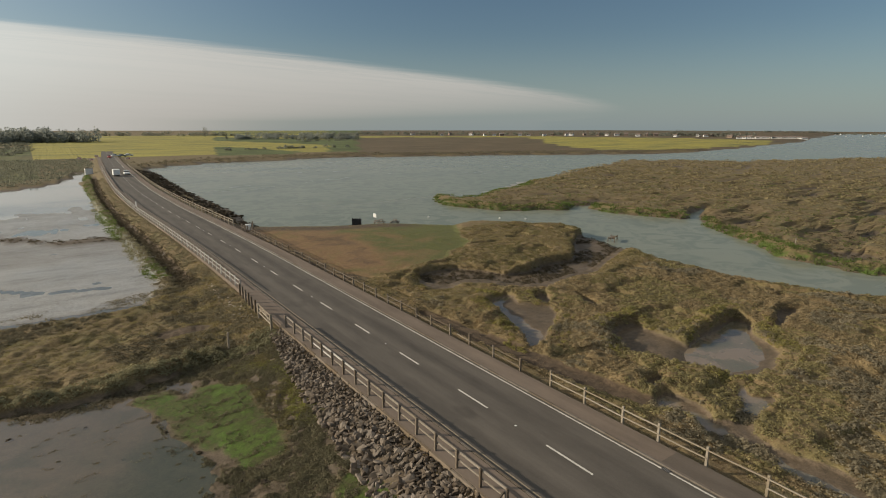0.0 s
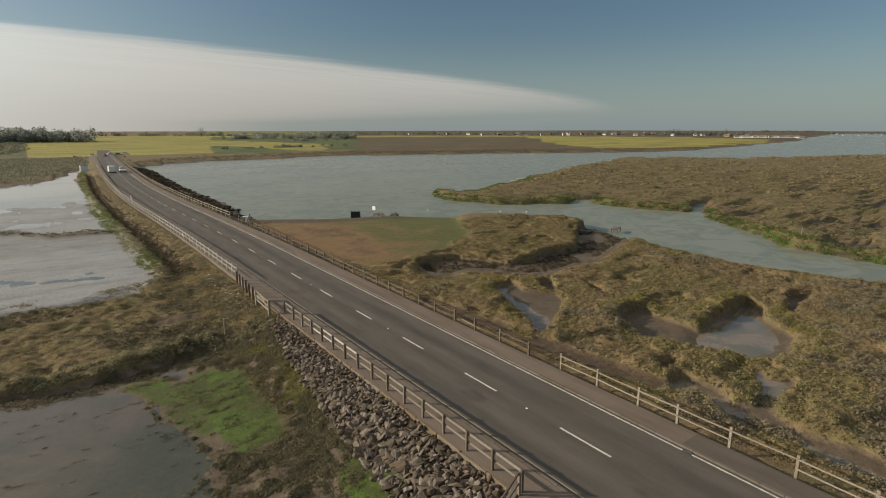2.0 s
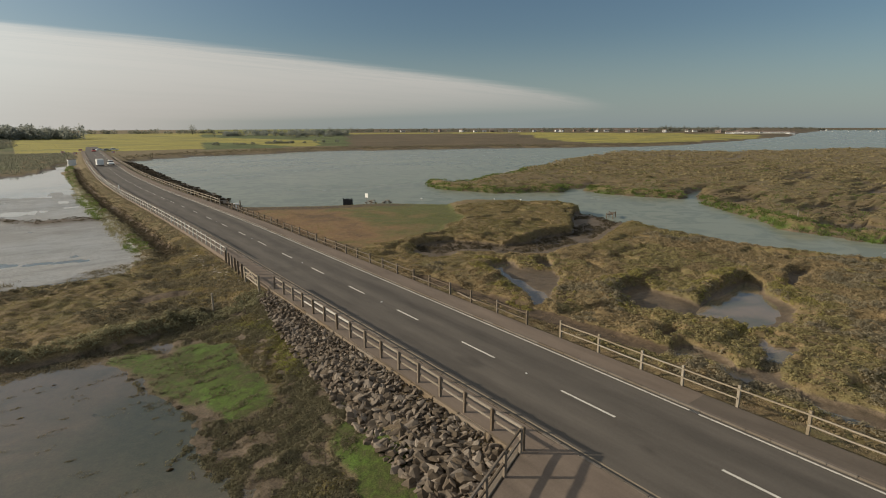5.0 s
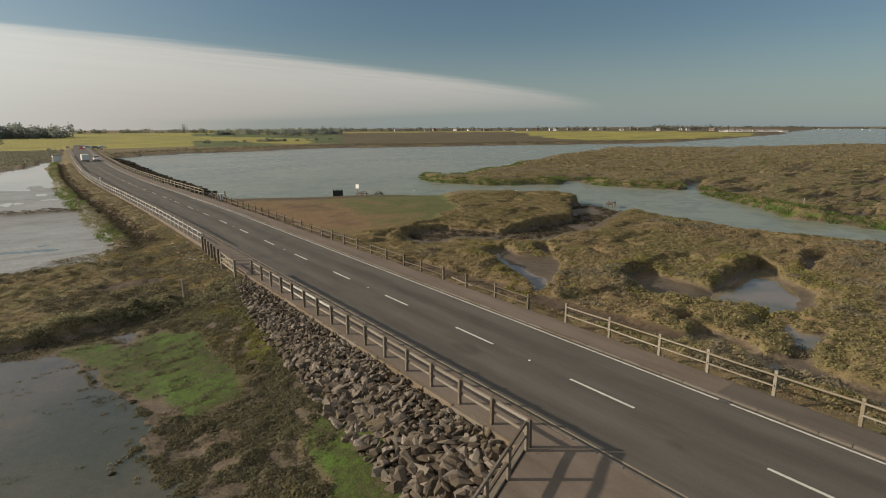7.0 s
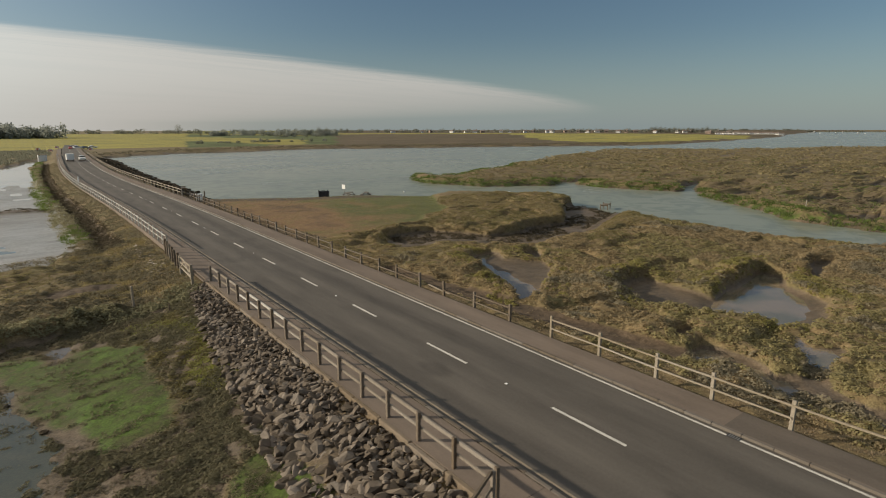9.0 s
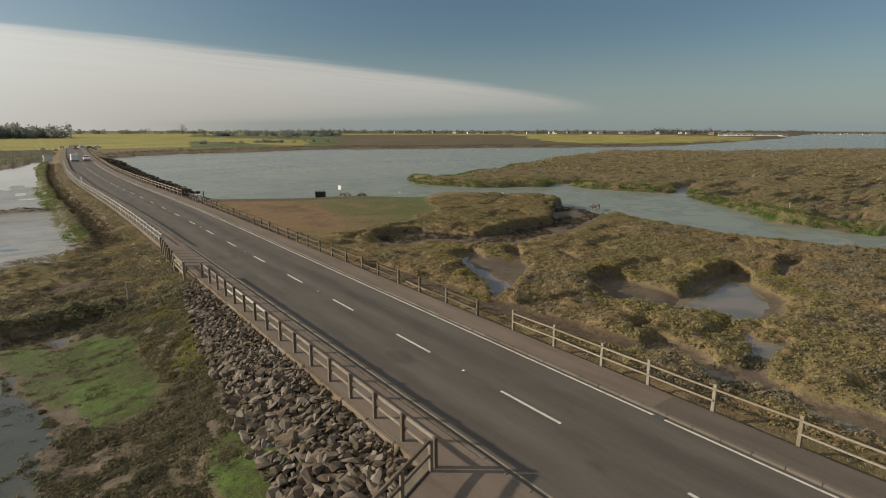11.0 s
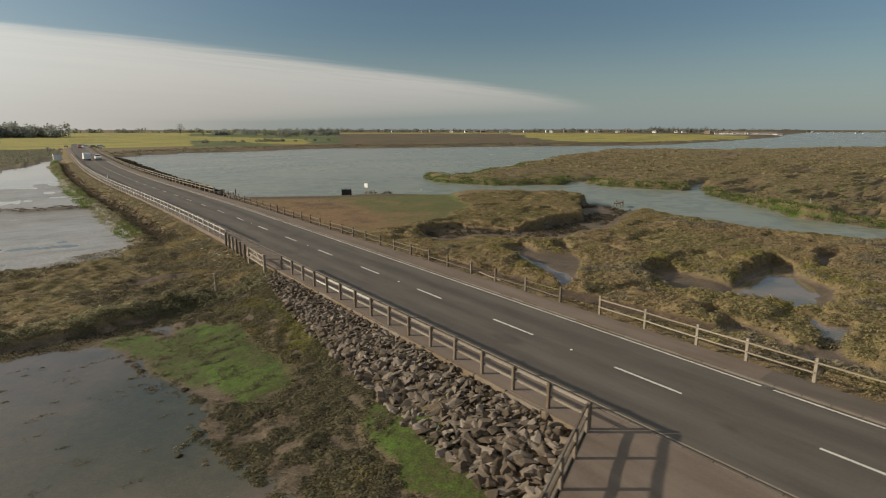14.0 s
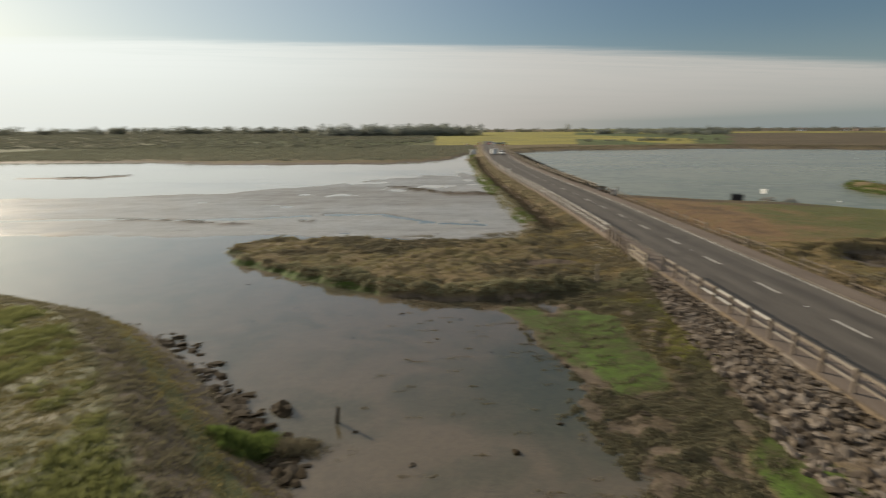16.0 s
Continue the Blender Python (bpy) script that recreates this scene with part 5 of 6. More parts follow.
    few[:, 1] += rng.normal(0, 1, len(few)) * wide * 0.7
    few[:, 2] = land(few[:, 0], few[:, 1])[0]
    cushions("mud_plants", "small dark tufts standing in green algae and mud", WEEDY, few, 0.075, 10, 0.07, 18)
    bank = scatter(26000, -46, -18, 4, 32, lambda x, y, z, a, b, r: (z > -0.9) & (inside(SEA_BANK + [(-200, -400), (200, -400), (-6, 2)], x, y) < 7) & (b[:, 2] < 0.4), 19)
    off = along([(px, py, 0.0) for px, py in SEA_BANK], bank[:, 0], bank[:, 1])
    worn = (off > 1.4) & (off < 4.8) & (inside(SEA_BANK + [(-200, -400), (200, -400), (-6, 2)], bank[:, 0], bank[:, 1]) < 0)
    lush = clump(bank[:, 0], bank[:, 1], 2.2) > -0.12
    tufts("bank_grass", "rough green grass on the sea bank", BANK_GRASS, bank[~worn & lush], 0.24, 14, 0.18, 20)
    tufts("bank_grass", "patches of dull brown grass on the sea bank", TUFT_OLIVE, bank[~worn & ~lush], 0.22, 13, 0.1, 60)
    scrub = worn & (off < 3.1 + 0.6 * fbm(bank[:, 0], bank[:, 1], 1.5))
    tufts("bank_scrub", "low dark brown scrub down the bank's face", WEEDY_MUD, bank[scrub], 0.2, 14, 0.1, 97)
    tufts("bank_grass", "thin olive growth on the bank's worn track", TUFT_OLIVE, bank[worn & ~scrub], 0.18, 13, 0.06, 65)
    heap = scatter(3500, -28.5, -22, 15.5, 19.5, lambda x, y, z, a, b, r: np.hypot((x + 25.6) / 2.6, (y - 17.7) / 1.0) + 0.5 * fbm(x, y, 1.2) < r.uniform(0.5, 1.0, len(x)), 66)
    heap[:, 2] += 0.25 * smooth(1.0, 0.2, np.hypot((heap[:, 0] + 25.6) / 2.6, (heap[:, 1] - 17.7)))
    green = heap[:, 0] < -25.2
    tufts("bank_weed", "heap of green weed washed up at the bank's toe", CORD, heap[green], 0.2, 15, 0.16, 67)
    tufts("bank_weed", "dark dead weed washed up at the bank's toe", WEEDY, heap[~green], 0.18, 13, 0.1, 68)
    far = scatter(11000, -230, -3, 186, 345, lambda x, y, z, a, b, r: (z > -1.2) & (inside(LEFT_SHORE, x, y) > 1), 23)
    tufts("marsh_plants", "purslane over the marsh across the channel, greyed for haze", HAZED_SALTING, far, 1.3, 12, 0.6, 24)
    farther = scatter(9500, -700, -3, 300, 820, lambda x, y, z, a, b, r: (z > -1.2) & (inside(LEFT_SHORE, x, y) > 60) & (b[:, 0] < 0.5), 79)
    cushions("marsh_plants", "growth over the land across the channel, greyed for haze", HAZED_SALTING, farther, 3.0, 10, 0.8, 80)
    def on_shore(x, y, z, a, b, r):
        az, dist = polar(x, y)
        back = dist - far_shore(az)
        return (back > -1) & (back < r.uniform(5, 42, len(x))) & (z > -1.9) & (x > centre(y) + 9) & (az < 66)
    beach = scatter(30000, 5, 420, 90, 430, on_shore, 83)
    cushions("shore_plants", "grey-brown saltings along the lagoon's far shore", WEEDY, beach, 1.0, 9, 0.4, 84)
    toe = scatter(9000, -50, -18, 10, 38, lambda x, y, z, a, b, r: (z > -1.42) & (z < -0.8) & (x < -20), 21)
    tufts("bank_weed", "dark weed along the sea bank's toe", WEEDY, toe, 0.22, 12, 0.1, 22)


# dark weed, also used to paint shade into the island's creeks
WEEDY_DARK = leaf_material("dark_weed_and_shade", (0.06, 0.05, 0.035), (0.15, 0.125, 0.08))
WEEDY_MUD = leaf_material("muddy_marsh_plants", (0.12, 0.112, 0.07), (0.25, 0.225, 0.138))
# plants across the channel, with the haze mixed into their colour
HAZED_SALTING = leaf_material("hazed_salting", (0.125, 0.13, 0.1), (0.26, 0.26, 0.19))
WEEDY = leaf_material("dark_marsh_plants", (0.11, 0.1, 0.07), (0.27, 0.236, 0.155))
TUFT_OLIVE = leaf_material("olive_marsh_plants", (0.12, 0.106, 0.052), (0.29, 0.25, 0.112))
plant_marsh()


def plant_edge():
    """Green cordgrass along the causeway's wet foot."""
    pts = scatter(9000, -15, -7, 56, 230, lambda x, y, z, a, b, r: (a[:, 1] > 0.25) & (z > -1.42) & (x - centre(y) > -11.4) & (r.random(len(x)) < 110 / y), 31)
    low = scatter(16000, -27, -8, 50, 120, lambda x, y, z, a, b, r: (z < -0.95) & (z > -1.46) & (fbm(x * 0.35, y, 2.0) > -0.1) & (x > -9.8 - 16 * smooth(60, 54, y)), 33)
    tufts("bank_weed", "dark weed in fingers along the mud's edge", WEEDY, low, 0.3, 12, 0.1, 34)
    lush = fbm(pts[:, 0], pts[:, 1] * 0.3, 3.0) > 0.0
    tufts("marsh_grass", "green cordgrass along the wet foot of the causeway", CORD, pts[lush], 0.38, 13, 0.2, 32)
    tufts("marsh_plants", "dark olive plants along the wet foot of the causeway", TUFT_DARK, pts[~lush], 0.36, 13, 0.16, 71)


plant_edge()


def level(x, y):
    return float(land(np.array([float(x)]), np.array([float(y)]))[0][0])


# ---------------------------------------------------------------- by the road
def marker_post(x, y, top, w, label, mat=None, lean=0.0):
    z = level(x, y)
    bm = bmesh.new()
    rod(bm, (0, 0, -0.4), (0, 0, top - z), w / 2, 8, w * 0.42)
    bmesh.ops.bevel(bm, geom=[e for e in bm.edges if all(v.co.z > top - z - 0.01 for v in e.verts)], offset=w * 0.12, segments=1, affect="EDGES")
    ob = part("marker_post", bm, mat or PALE_TIMBER)
    ob.matrix_basis = pose(x, y, z, lean, lean * 0.6, 20)
    return tagged(ob, label, "post")


marker_post(-9.0, 36.5, 0.38, 0.17, "short weathered timber stake in the grass", RUBBLE)
marker_post(-7.6, 33.9, -0.25, 0.1, "thin broken stake by the stones", TIMBER)
marker_post(66.3, 27.8, 0.25, 0.14, "pale marker post standing on the marsh island")
marker_post(49.5, 58.5, -0.45, 0.2, "dark mooring post on the creek bank", TIMBER)


def landing_stage():
    root = tagged(empty("landing_stage", pose(52.2, 48.2, -1.35, 0, 0, 25)), "small dark timber landing stage at the creek's mouth", "jetty")
    for k in range(4):
        part("deck_board", boxed(-1.1, 1.1, -0.42 + 0.21 * k, -0.24 + 0.21 * k, 0.0, 0.05, bevel=0.008), TIMBER, root)
    for sx in (-1, 1):
        part("beam", boxed(sx * 0.9 - 0.05, sx * 0.9 + 0.05, -0.44, 0.44, -0.12, 0.0), TIMBER, root)
        for sy in (-1, 1):
            part("post", boxed(sx * 1.0 - 0.06, sx * 1.0 + 0.06, sy * 0.48 - 0.06, sy * 0.48 + 0.06, -1.2, 0.2, bevel=0.012), TIMBER, root)


landing_stage()
marker_post(-23.4, 19.6, -0.75, 0.16, "dark rotten stake leaning in the mud", WEED, 8)
marker_post(-5.5, 117.4, 1.15, 0.22, "white plastic verge marker post", WHITE)


def weed_lump(x, y, s, seed):
    bm = bmesh.new()
    bmesh.ops.create_icosphere(bm, subdivisions=3, radius=0.5)
    for v in bm.verts:
        n = 1 + 0.45 * noise.noise(v.co * 3.1 + Vector((seed * 3.7, 0, 0))) + 0.25 * noise.noise(v.co * 9 + Vector((0, seed, 0)))
        v.co = Vector((v.co.x * s * 1.0 * n, v.co.y * s * 0.75 * n, v.co.z * s * 0.55 * n))
    ob = part("weedy_boulder", bm, WEED)
    ob.matrix_basis = pose(x, y, level(x, y) + s * 0.04, 0, 0, seed * 40)
    tagged(ob, "low dark boulder covered with seaweed on the mud", "rock", "boulders on the mud")


for i, (x, y, s) in enumerate([(-25.7, 20.5, 1.1), (-11.7, 19.8, 0.7), (-12.6, 20.6, 0.5), (-20.4, 16.9, 0.5), (-16.9, 17.6, 0.55),
                               (-13.7, 24.4, 0.5), (-14.8, 27.6, 0.45), (-22.6, 18.9, 0.4), (-28.6, 33.2, 0.45), (-33.4, 38.2, 0.4),
                               (-25.0, 31.6, 0.35), (-21.9, 31.8, 0.6), (-18.4, 30.9, 0.5), (-30.5, 30.8, 0.4), (-17.0, 26.2, 0.35),
                               (-15.0, 19.4, 0.4), (-21.0, 25.0, 0.3), (-24.2, 28.1, 0.3)]):
    weed_lump(x, y, s if i == 0 else s * 0.62, i + 30)


def gully():
    root = tagged(empty("drain_cover", pose(3.02, 8.15, 0.004) @ Matrix.Scale(0.62, 4)), "dark iron gully grating beside the kerb", "drain")
    part("frame", boxed(-0.22, 0.16, -0.32, 0.32, 0.0, 0.012, bevel=0.004), DARK, root)
    for k in range(5):
        part("bar", boxed(-0.18, 0.12, -0.25 + k * 0.11, -0.2 + k * 0.11, 0.012, 0.022), STEEL, root)


gully()


# ---------------------------------------------------------------- the grass spit
def hide_box():
    x, y = 25.4, 83.4
    z = level(x, y)
    root = tagged(empty("timber_bin", pose(x, y, z, 0, 0, -38) @ Matrix.Diagonal((0.66, 0.66, 0.98, 1))), "black slatted timber enclosure at the water's edge", "enclosure")
    for k in range(9):
        part("slat", boxed(-1.15 + k * 0.26, -0.92 + k * 0.26, -0.62, -0.56, 0, 1.45 + (0.16 if k in (0, 3, 5, 8) else 0), bevel=0.01), DARK, root)
    for k in range(5):
        part("slat", boxed(1.14, 1.2, -0.56 + k * 0.24, -0.34 + k * 0.24, 0, 1.4, bevel=0.01), DARK, root)
        part("slat", boxed(-1.2, -1.14, -0.56 + k * 0.24, -0.34 + k * 0.24, 0, 1.4, bevel=0.01), DARK, root)
    part("bin_body", boxed(-1.12, 1.12, -0.54, 0.6, 0, 1.3, bevel=0.03), RUBBER, root)


hide_box()


def notice():
    x, y = 27.3, 80.0
    z = level(x, y)
    root = tagged(empty("notice_board", pose(x, y, z, 0, 0, -72)), "white square notice on a slim post", "sign")
    part("pole", rod(bmesh.new(), (0, 0, -0.3), (0, 0, 1.85), 0.035), STEEL, root)
    part("board", boxed(-0.36, 0.36, -0.06, -0.035, 1.15, 1.85, bevel=0.006), WHITE, root, "blank white board")


notice()


def picnic_table(x, y, turn):
    root = tagged(empty("picnic_table", pose(x, y, level(x, y), 0, 0, turn)), "dark timber picnic table on the rough grass", "table", "picnic tables")
    for k in range(4):
        part("tabletop_board", boxed(-0.85, 0.85, -0.36 + k * 0.185, -0.2 + k * 0.185, 0.7, 0.745, bevel=0.006), TIMBER, root)
    for s in (-1, 1):
        part("seat", boxed(-0.85, 0.85, s * 0.72 - 0.13, s * 0.72 + 0.13, 0.42, 0.465, bevel=0.006), TIMBER, root)
        part("cross_beam", boxed(s * 0.6 - 0.03, s * 0.6 + 0.03, -0.82, 0.82, 0.34, 0.42), TIMBER, root)
        for q in (-1, 1):
            bm = bmesh.new()
            box(bm, -0.03, 0.03, 0, 0.86, -0.045, 0.045, 0.004, lie((s * 0.66, q * 0.62, 0.0), (s * 0.66, q * 0.28, 0.7)))
            part("leg", bm, TIMBER, root)


picnic_table(28.6, 80.9, 20)
picnic_table(31.0, 79.4, 55)


def gauge_cabinet():
    x, y = 6.3, 83.6
    root = tagged(empty("control_cabinet", pose(x, y, level(x, y), 0, 0, -15)), "small white weathered cabinet beside dark posts", "cabinet")
    part("body", boxed(-0.42, 0.42, -0.3, 0.3, 0.15, 1.0, bevel=0.02), WHITE, root)
    part("lid", boxed(-0.46, 0.46, -0.34, 0.34, 1.0, 1.05, bevel=0.015), WHITE, root)
    part("plinth", boxed(-0.4, 0.4, -0.28, 0.28, -0.3, 0.15), CONCRETE, root)
    part("door", boxed(-0.36, 0.36, -0.325, -0.3, 0.22, 0.94, bevel=0.006), WHITE, root)
    for k, (px, py) in enumerate([(5.3, 82.0), (5.4, 80.9), (7.3, 84.6)]):
        marker_post(px, py, 0.55, 0.2, "stout timber post at the barrier's end", TIMBER)


gauge_cabinet()


# ---------------------------------------------------------------- vehicles
def body_loft(sections):
    """A car body through cross outlines: y, half width, floor, waist height, roof half width, roof height."""
    bm = bmesh.new()
    rings = []
    for y, w, lo, hi, rw, rh in sections:
        pts = [(-w, lo), (-w * 1.02, (lo + hi) / 2), (-w, hi), (-rw, rh), (rw, rh), (w, hi), (w * 1.02, (lo + hi) / 2), (w, lo)]
        rings.append([bm.verts.new((px, y, pz)) for px, pz in pts])
    for a, b in zip(rings[:-1], rings[1:]):
        for j in range(8):
            bm.faces.new((a[j], a[(j + 1) % 8], b[(j + 1) % 8], b[j]))
    bm.faces.new(rings[0])
    bm.faces.new(rings[-1][::-1])
    bmesh.ops.recalc_face_normals(bm, faces=bm.faces)
    bmesh.ops.bevel(bm, geom=[e for e in bm.edges if e.calc_face_angle(0) > 0.5], offset=0.04, segments=2, affect="EDGES")
    return bm


def wheels(root, half, axles, r):
    for s in (-1, 1):
        for y in axles:
            bm = bmesh.new()
            rod(bm, (s * (half - 0.2), y, r), (s * (half + 0.01), y, r), r, 18)
            tyre = part("wheel", bm, RUBBER, root)
            bm = bmesh.new()
            rod(bm, (s * (half + 0.005), y, r), (s * (half + 0.03), y, r), r * 0.6, 12)
            part("rim", bm, STEEL, tyre)


def van(m):
    root = tagged(empty("van", m), "white box van driving along the causeway", "van")
    part("cab", body_loft([(1.15, 0.98, 0.4, 1.2, 0.95, 2.3), (1.75, 0.98, 0.4, 1.2, 0.86, 2.2), (2.5, 0.96, 0.4, 1.15, 0.82, 1.35), (2.9, 0.86, 0.42, 0.95, 0.76, 1.05)]), WHITE, root)
    part("box_body", boxed(-1.06, 1.06, -2.9, 1.1, 0.62, 3.0, bevel=0.05), WHITE, root, "plain white cargo box")
    part("chassis", boxed(-0.9, 0.9, -2.85, 1.2, 0.4, 0.62, bevel=0.03), DARK, root)
    for s in (-1, 1):
        part("rear_light", boxed(s * 0.95 - 0.07, s * 0.95 + 0.07, -2.94, -2.88, 0.66, 0.86, bevel=0.01), RED, root)
    bm = bmesh.new()
    for a, b in (((-0.98, -2.91), (-0.02, -2.91)), ((0.02, -2.91), (0.98, -2.91))):
        box(bm, a[0], b[0], -2.93, -2.9, 0.95, 2.9, 0.01)
    part("rear_door", bm, WHITE, root)
    wheels(root, 0.95, (-1.7, 1.95), 0.36)


def car(name, m, paint, label):
    root = tagged(empty(name, m), label, "car", "cars at the far end")
    part("body", body_loft([(-2.1, 0.8, 0.35, 0.75, 0.74, 0.9), (-1.85, 0.86, 0.28, 0.85, 0.8, 0.95), (0.9, 0.88, 0.26, 0.85, 0.82, 0.95), (1.9, 0.84, 0.28, 0.72, 0.76, 0.82), (2.1, 0.76, 0.34, 0.6, 0.7, 0.68)]), paint, root)
    part("roof", body_loft([(-1.3, 0.7, 1.15, 1.28, 0.62, 1.42), (-0.6, 0.72, 1.2, 1.32, 0.62, 1.48), (0.1, 0.7, 1.18, 1.3, 0.6, 1.44)]), paint, root)
    part("windows", body_loft([(-1.8, 0.8, 0.88, 0.94, 0.7, 0.98), (-1.25, 0.82, 0.88, 0.95, 0.66, 1.36), (0.15, 0.82, 0.88, 0.95, 0.64, 1.38), (0.95, 0.8, 0.88, 0.93, 0.7, 0.96)]), CARGLASS, root)
    for s in (-1, 1):
        part("headlight", boxed(s * 0.6 - 0.14, s * 0.6 + 0.14, 2.02, 2.1, 0.58, 0.7, bevel=0.02), WHITE, root)
    wheels(root, 0.84, (-1.3, 1.3), 0.31)


van(pose(float(centre(202)) - 1.65, 202, 0.0, 0, 0, 1) @ Matrix.Diagonal((0.9, 0.85, 0.74, 1)))
car("car", pose(float(centre(206)) + 1.6, 206, 0.0, 0, 0, 178), WHITE, "pale hatchback coming along the causeway")
GREY_CAR = material("grey_car_paint", (0.2, 0.21, 0.22), 0.3, metal=0.3)
for x, y, turn, paint, lab in ((11.6, 352, -60, WHITE, "white car at the far junction"), (15.5, 356, -70, GREY_CAR, "grey car at the far junction"),
                               (7.2, 330, 175, RED, "red car at the far junction"), (19.5, 362, -80, WHITE, "white car at the far junction")):
    car("car", pose(x, y, max(level(x, y), 0.0 if abs(x - centre(y)) < 3.2 else -9), 0, 0, turn), paint, lab)


def chevron(x, y):
    root = tagged(empty("road_sign", pose(x, y, level(x, y), 0, 0, 10)), "white and red chevron board on two posts", "sign", "signs at the far bend")
    for s in (-1, 1):
        part("pole", rod(bmesh.new(), (s * 0.6, 0, -0.3), (s * 0.6, 0, 1.4), 0.05), STEEL, root)
    part("board", boxed(-0.9, 0.9, -0.09, -0.055, 0.6, 1.45, bevel=0.005), WHITE, root)
    for k in range(3):
        part("stripe", boxed(-0.75 + 0.55 * k, -0.45 + 0.55 * k, -0.098, -0.092, 0.64, 1.41), RED, root)


for x, y in ((-1.5, 318), (2.0, 338), (-6.0, 330), (14.5, 318)):
    chevron(x, y)


def hut():
    x, y = -7.2, 234.0
    z = -1.6
    root = tagged(empty("sluice_hut", pose(x, y, z, 0, 0, 6)), "small white rendered sluice hut beside the channel", "hut")
    part("wall", boxed(-1.2, 1.2, -1.1, 1.1, -0.6, 2.5, bevel=0.02), WHITE, root)
    part("roof", boxed(-1.32, 1.32, -1.22, 1.22, 2.5, 2.64, bevel=0.02), CONCRETE, root)
    part("door", boxed(-1.24, -1.2, -0.5, 0.4, 0.0, 2.0, bevel=0.01), DARK, root, "dark timber door")


hut()


# ---------------------------------------------------------------- far trees, hedges and houses
def crown_points(rng, n, blobs):
    out = []
    for cx, cy, cz, r, h in blobs:
        k = max(3, int(n * r * r / sum(b[3] ** 2 for b in blobs)))
        d = rng.normal(size=(k, 3))
        d /= np.linalg.norm(d, axis=1)[:, None]
        rr = rng.uniform(0.55, 1.05, k)[:, None]
        out.append(np.array([cx, cy, cz]) + d * rr * np.array([r, r, h]))
    return np.concatenate(out)


def leaf_cards(rng, pts, size):
    k = len(pts)
    a = rng.normal(size=(k, 3))
    a /= np.linalg.norm(a, axis=1)[:, None]
    b = np.cross(a, rng.normal(size=(k, 3)))
    b /= np.linalg.norm(b, axis=1)[:, None]
    s = size * rng.uniform(0.6, 1.4, (k, 1))
    verts = np.stack([pts - a * s, pts - b * s * 0.7, pts + a * s, pts + b * s * 0.7], 1).reshape(-1, 3)
    i = np.arange(k) * 4
    return verts, np.stack([i, i + 1, i + 2, i + 3], -1)


def make_tree(seed, h, leafy):
    rng = np.random.default_rng(seed)
    root = tagged(empty("tree"), "distant bare-limbed spring tree with a thin crown" if leafy < 300 else "distant dark rounded field tree", "tree", "far trees")
    bm = bmesh.new()
    rod(bm, (0, 0, -0.5), (0, 0, h * 0.45), h * 0.032, 7, h * 0.02)
    blobs = []
    for k in range(6):
        a = k * 1.05 + rng.uniform(0, 0.6)
        q = (math.cos(a) * h * 0.24, math.sin(a) * h * 0.24, h * rng.uniform(0.36, 0.74))
        rod(bm, (0, 0, h * 0.25), q, h * 0.016, 5, h * 0.006)
        blobs.append((*q, h * rng.uniform(0.17, 0.25), h * rng.uniform(0.15, 0.22)))
    blobs.append((0, 0, h * 0.82, h * 0.2, h * 0.18))
    part("trunk", bm, BARK, root)
    v, f = leaf_cards(rng, crown_points(rng, leafy, blobs), h * 0.03)
    ob = new("crown", tri_mesh("crown", v, f, HAZED_LEAF))
    ob.parent = root
    return root


def spot(az, dist):
    return -16 + dist * math.sin(radians(az)), dist * math.cos(radians(az))


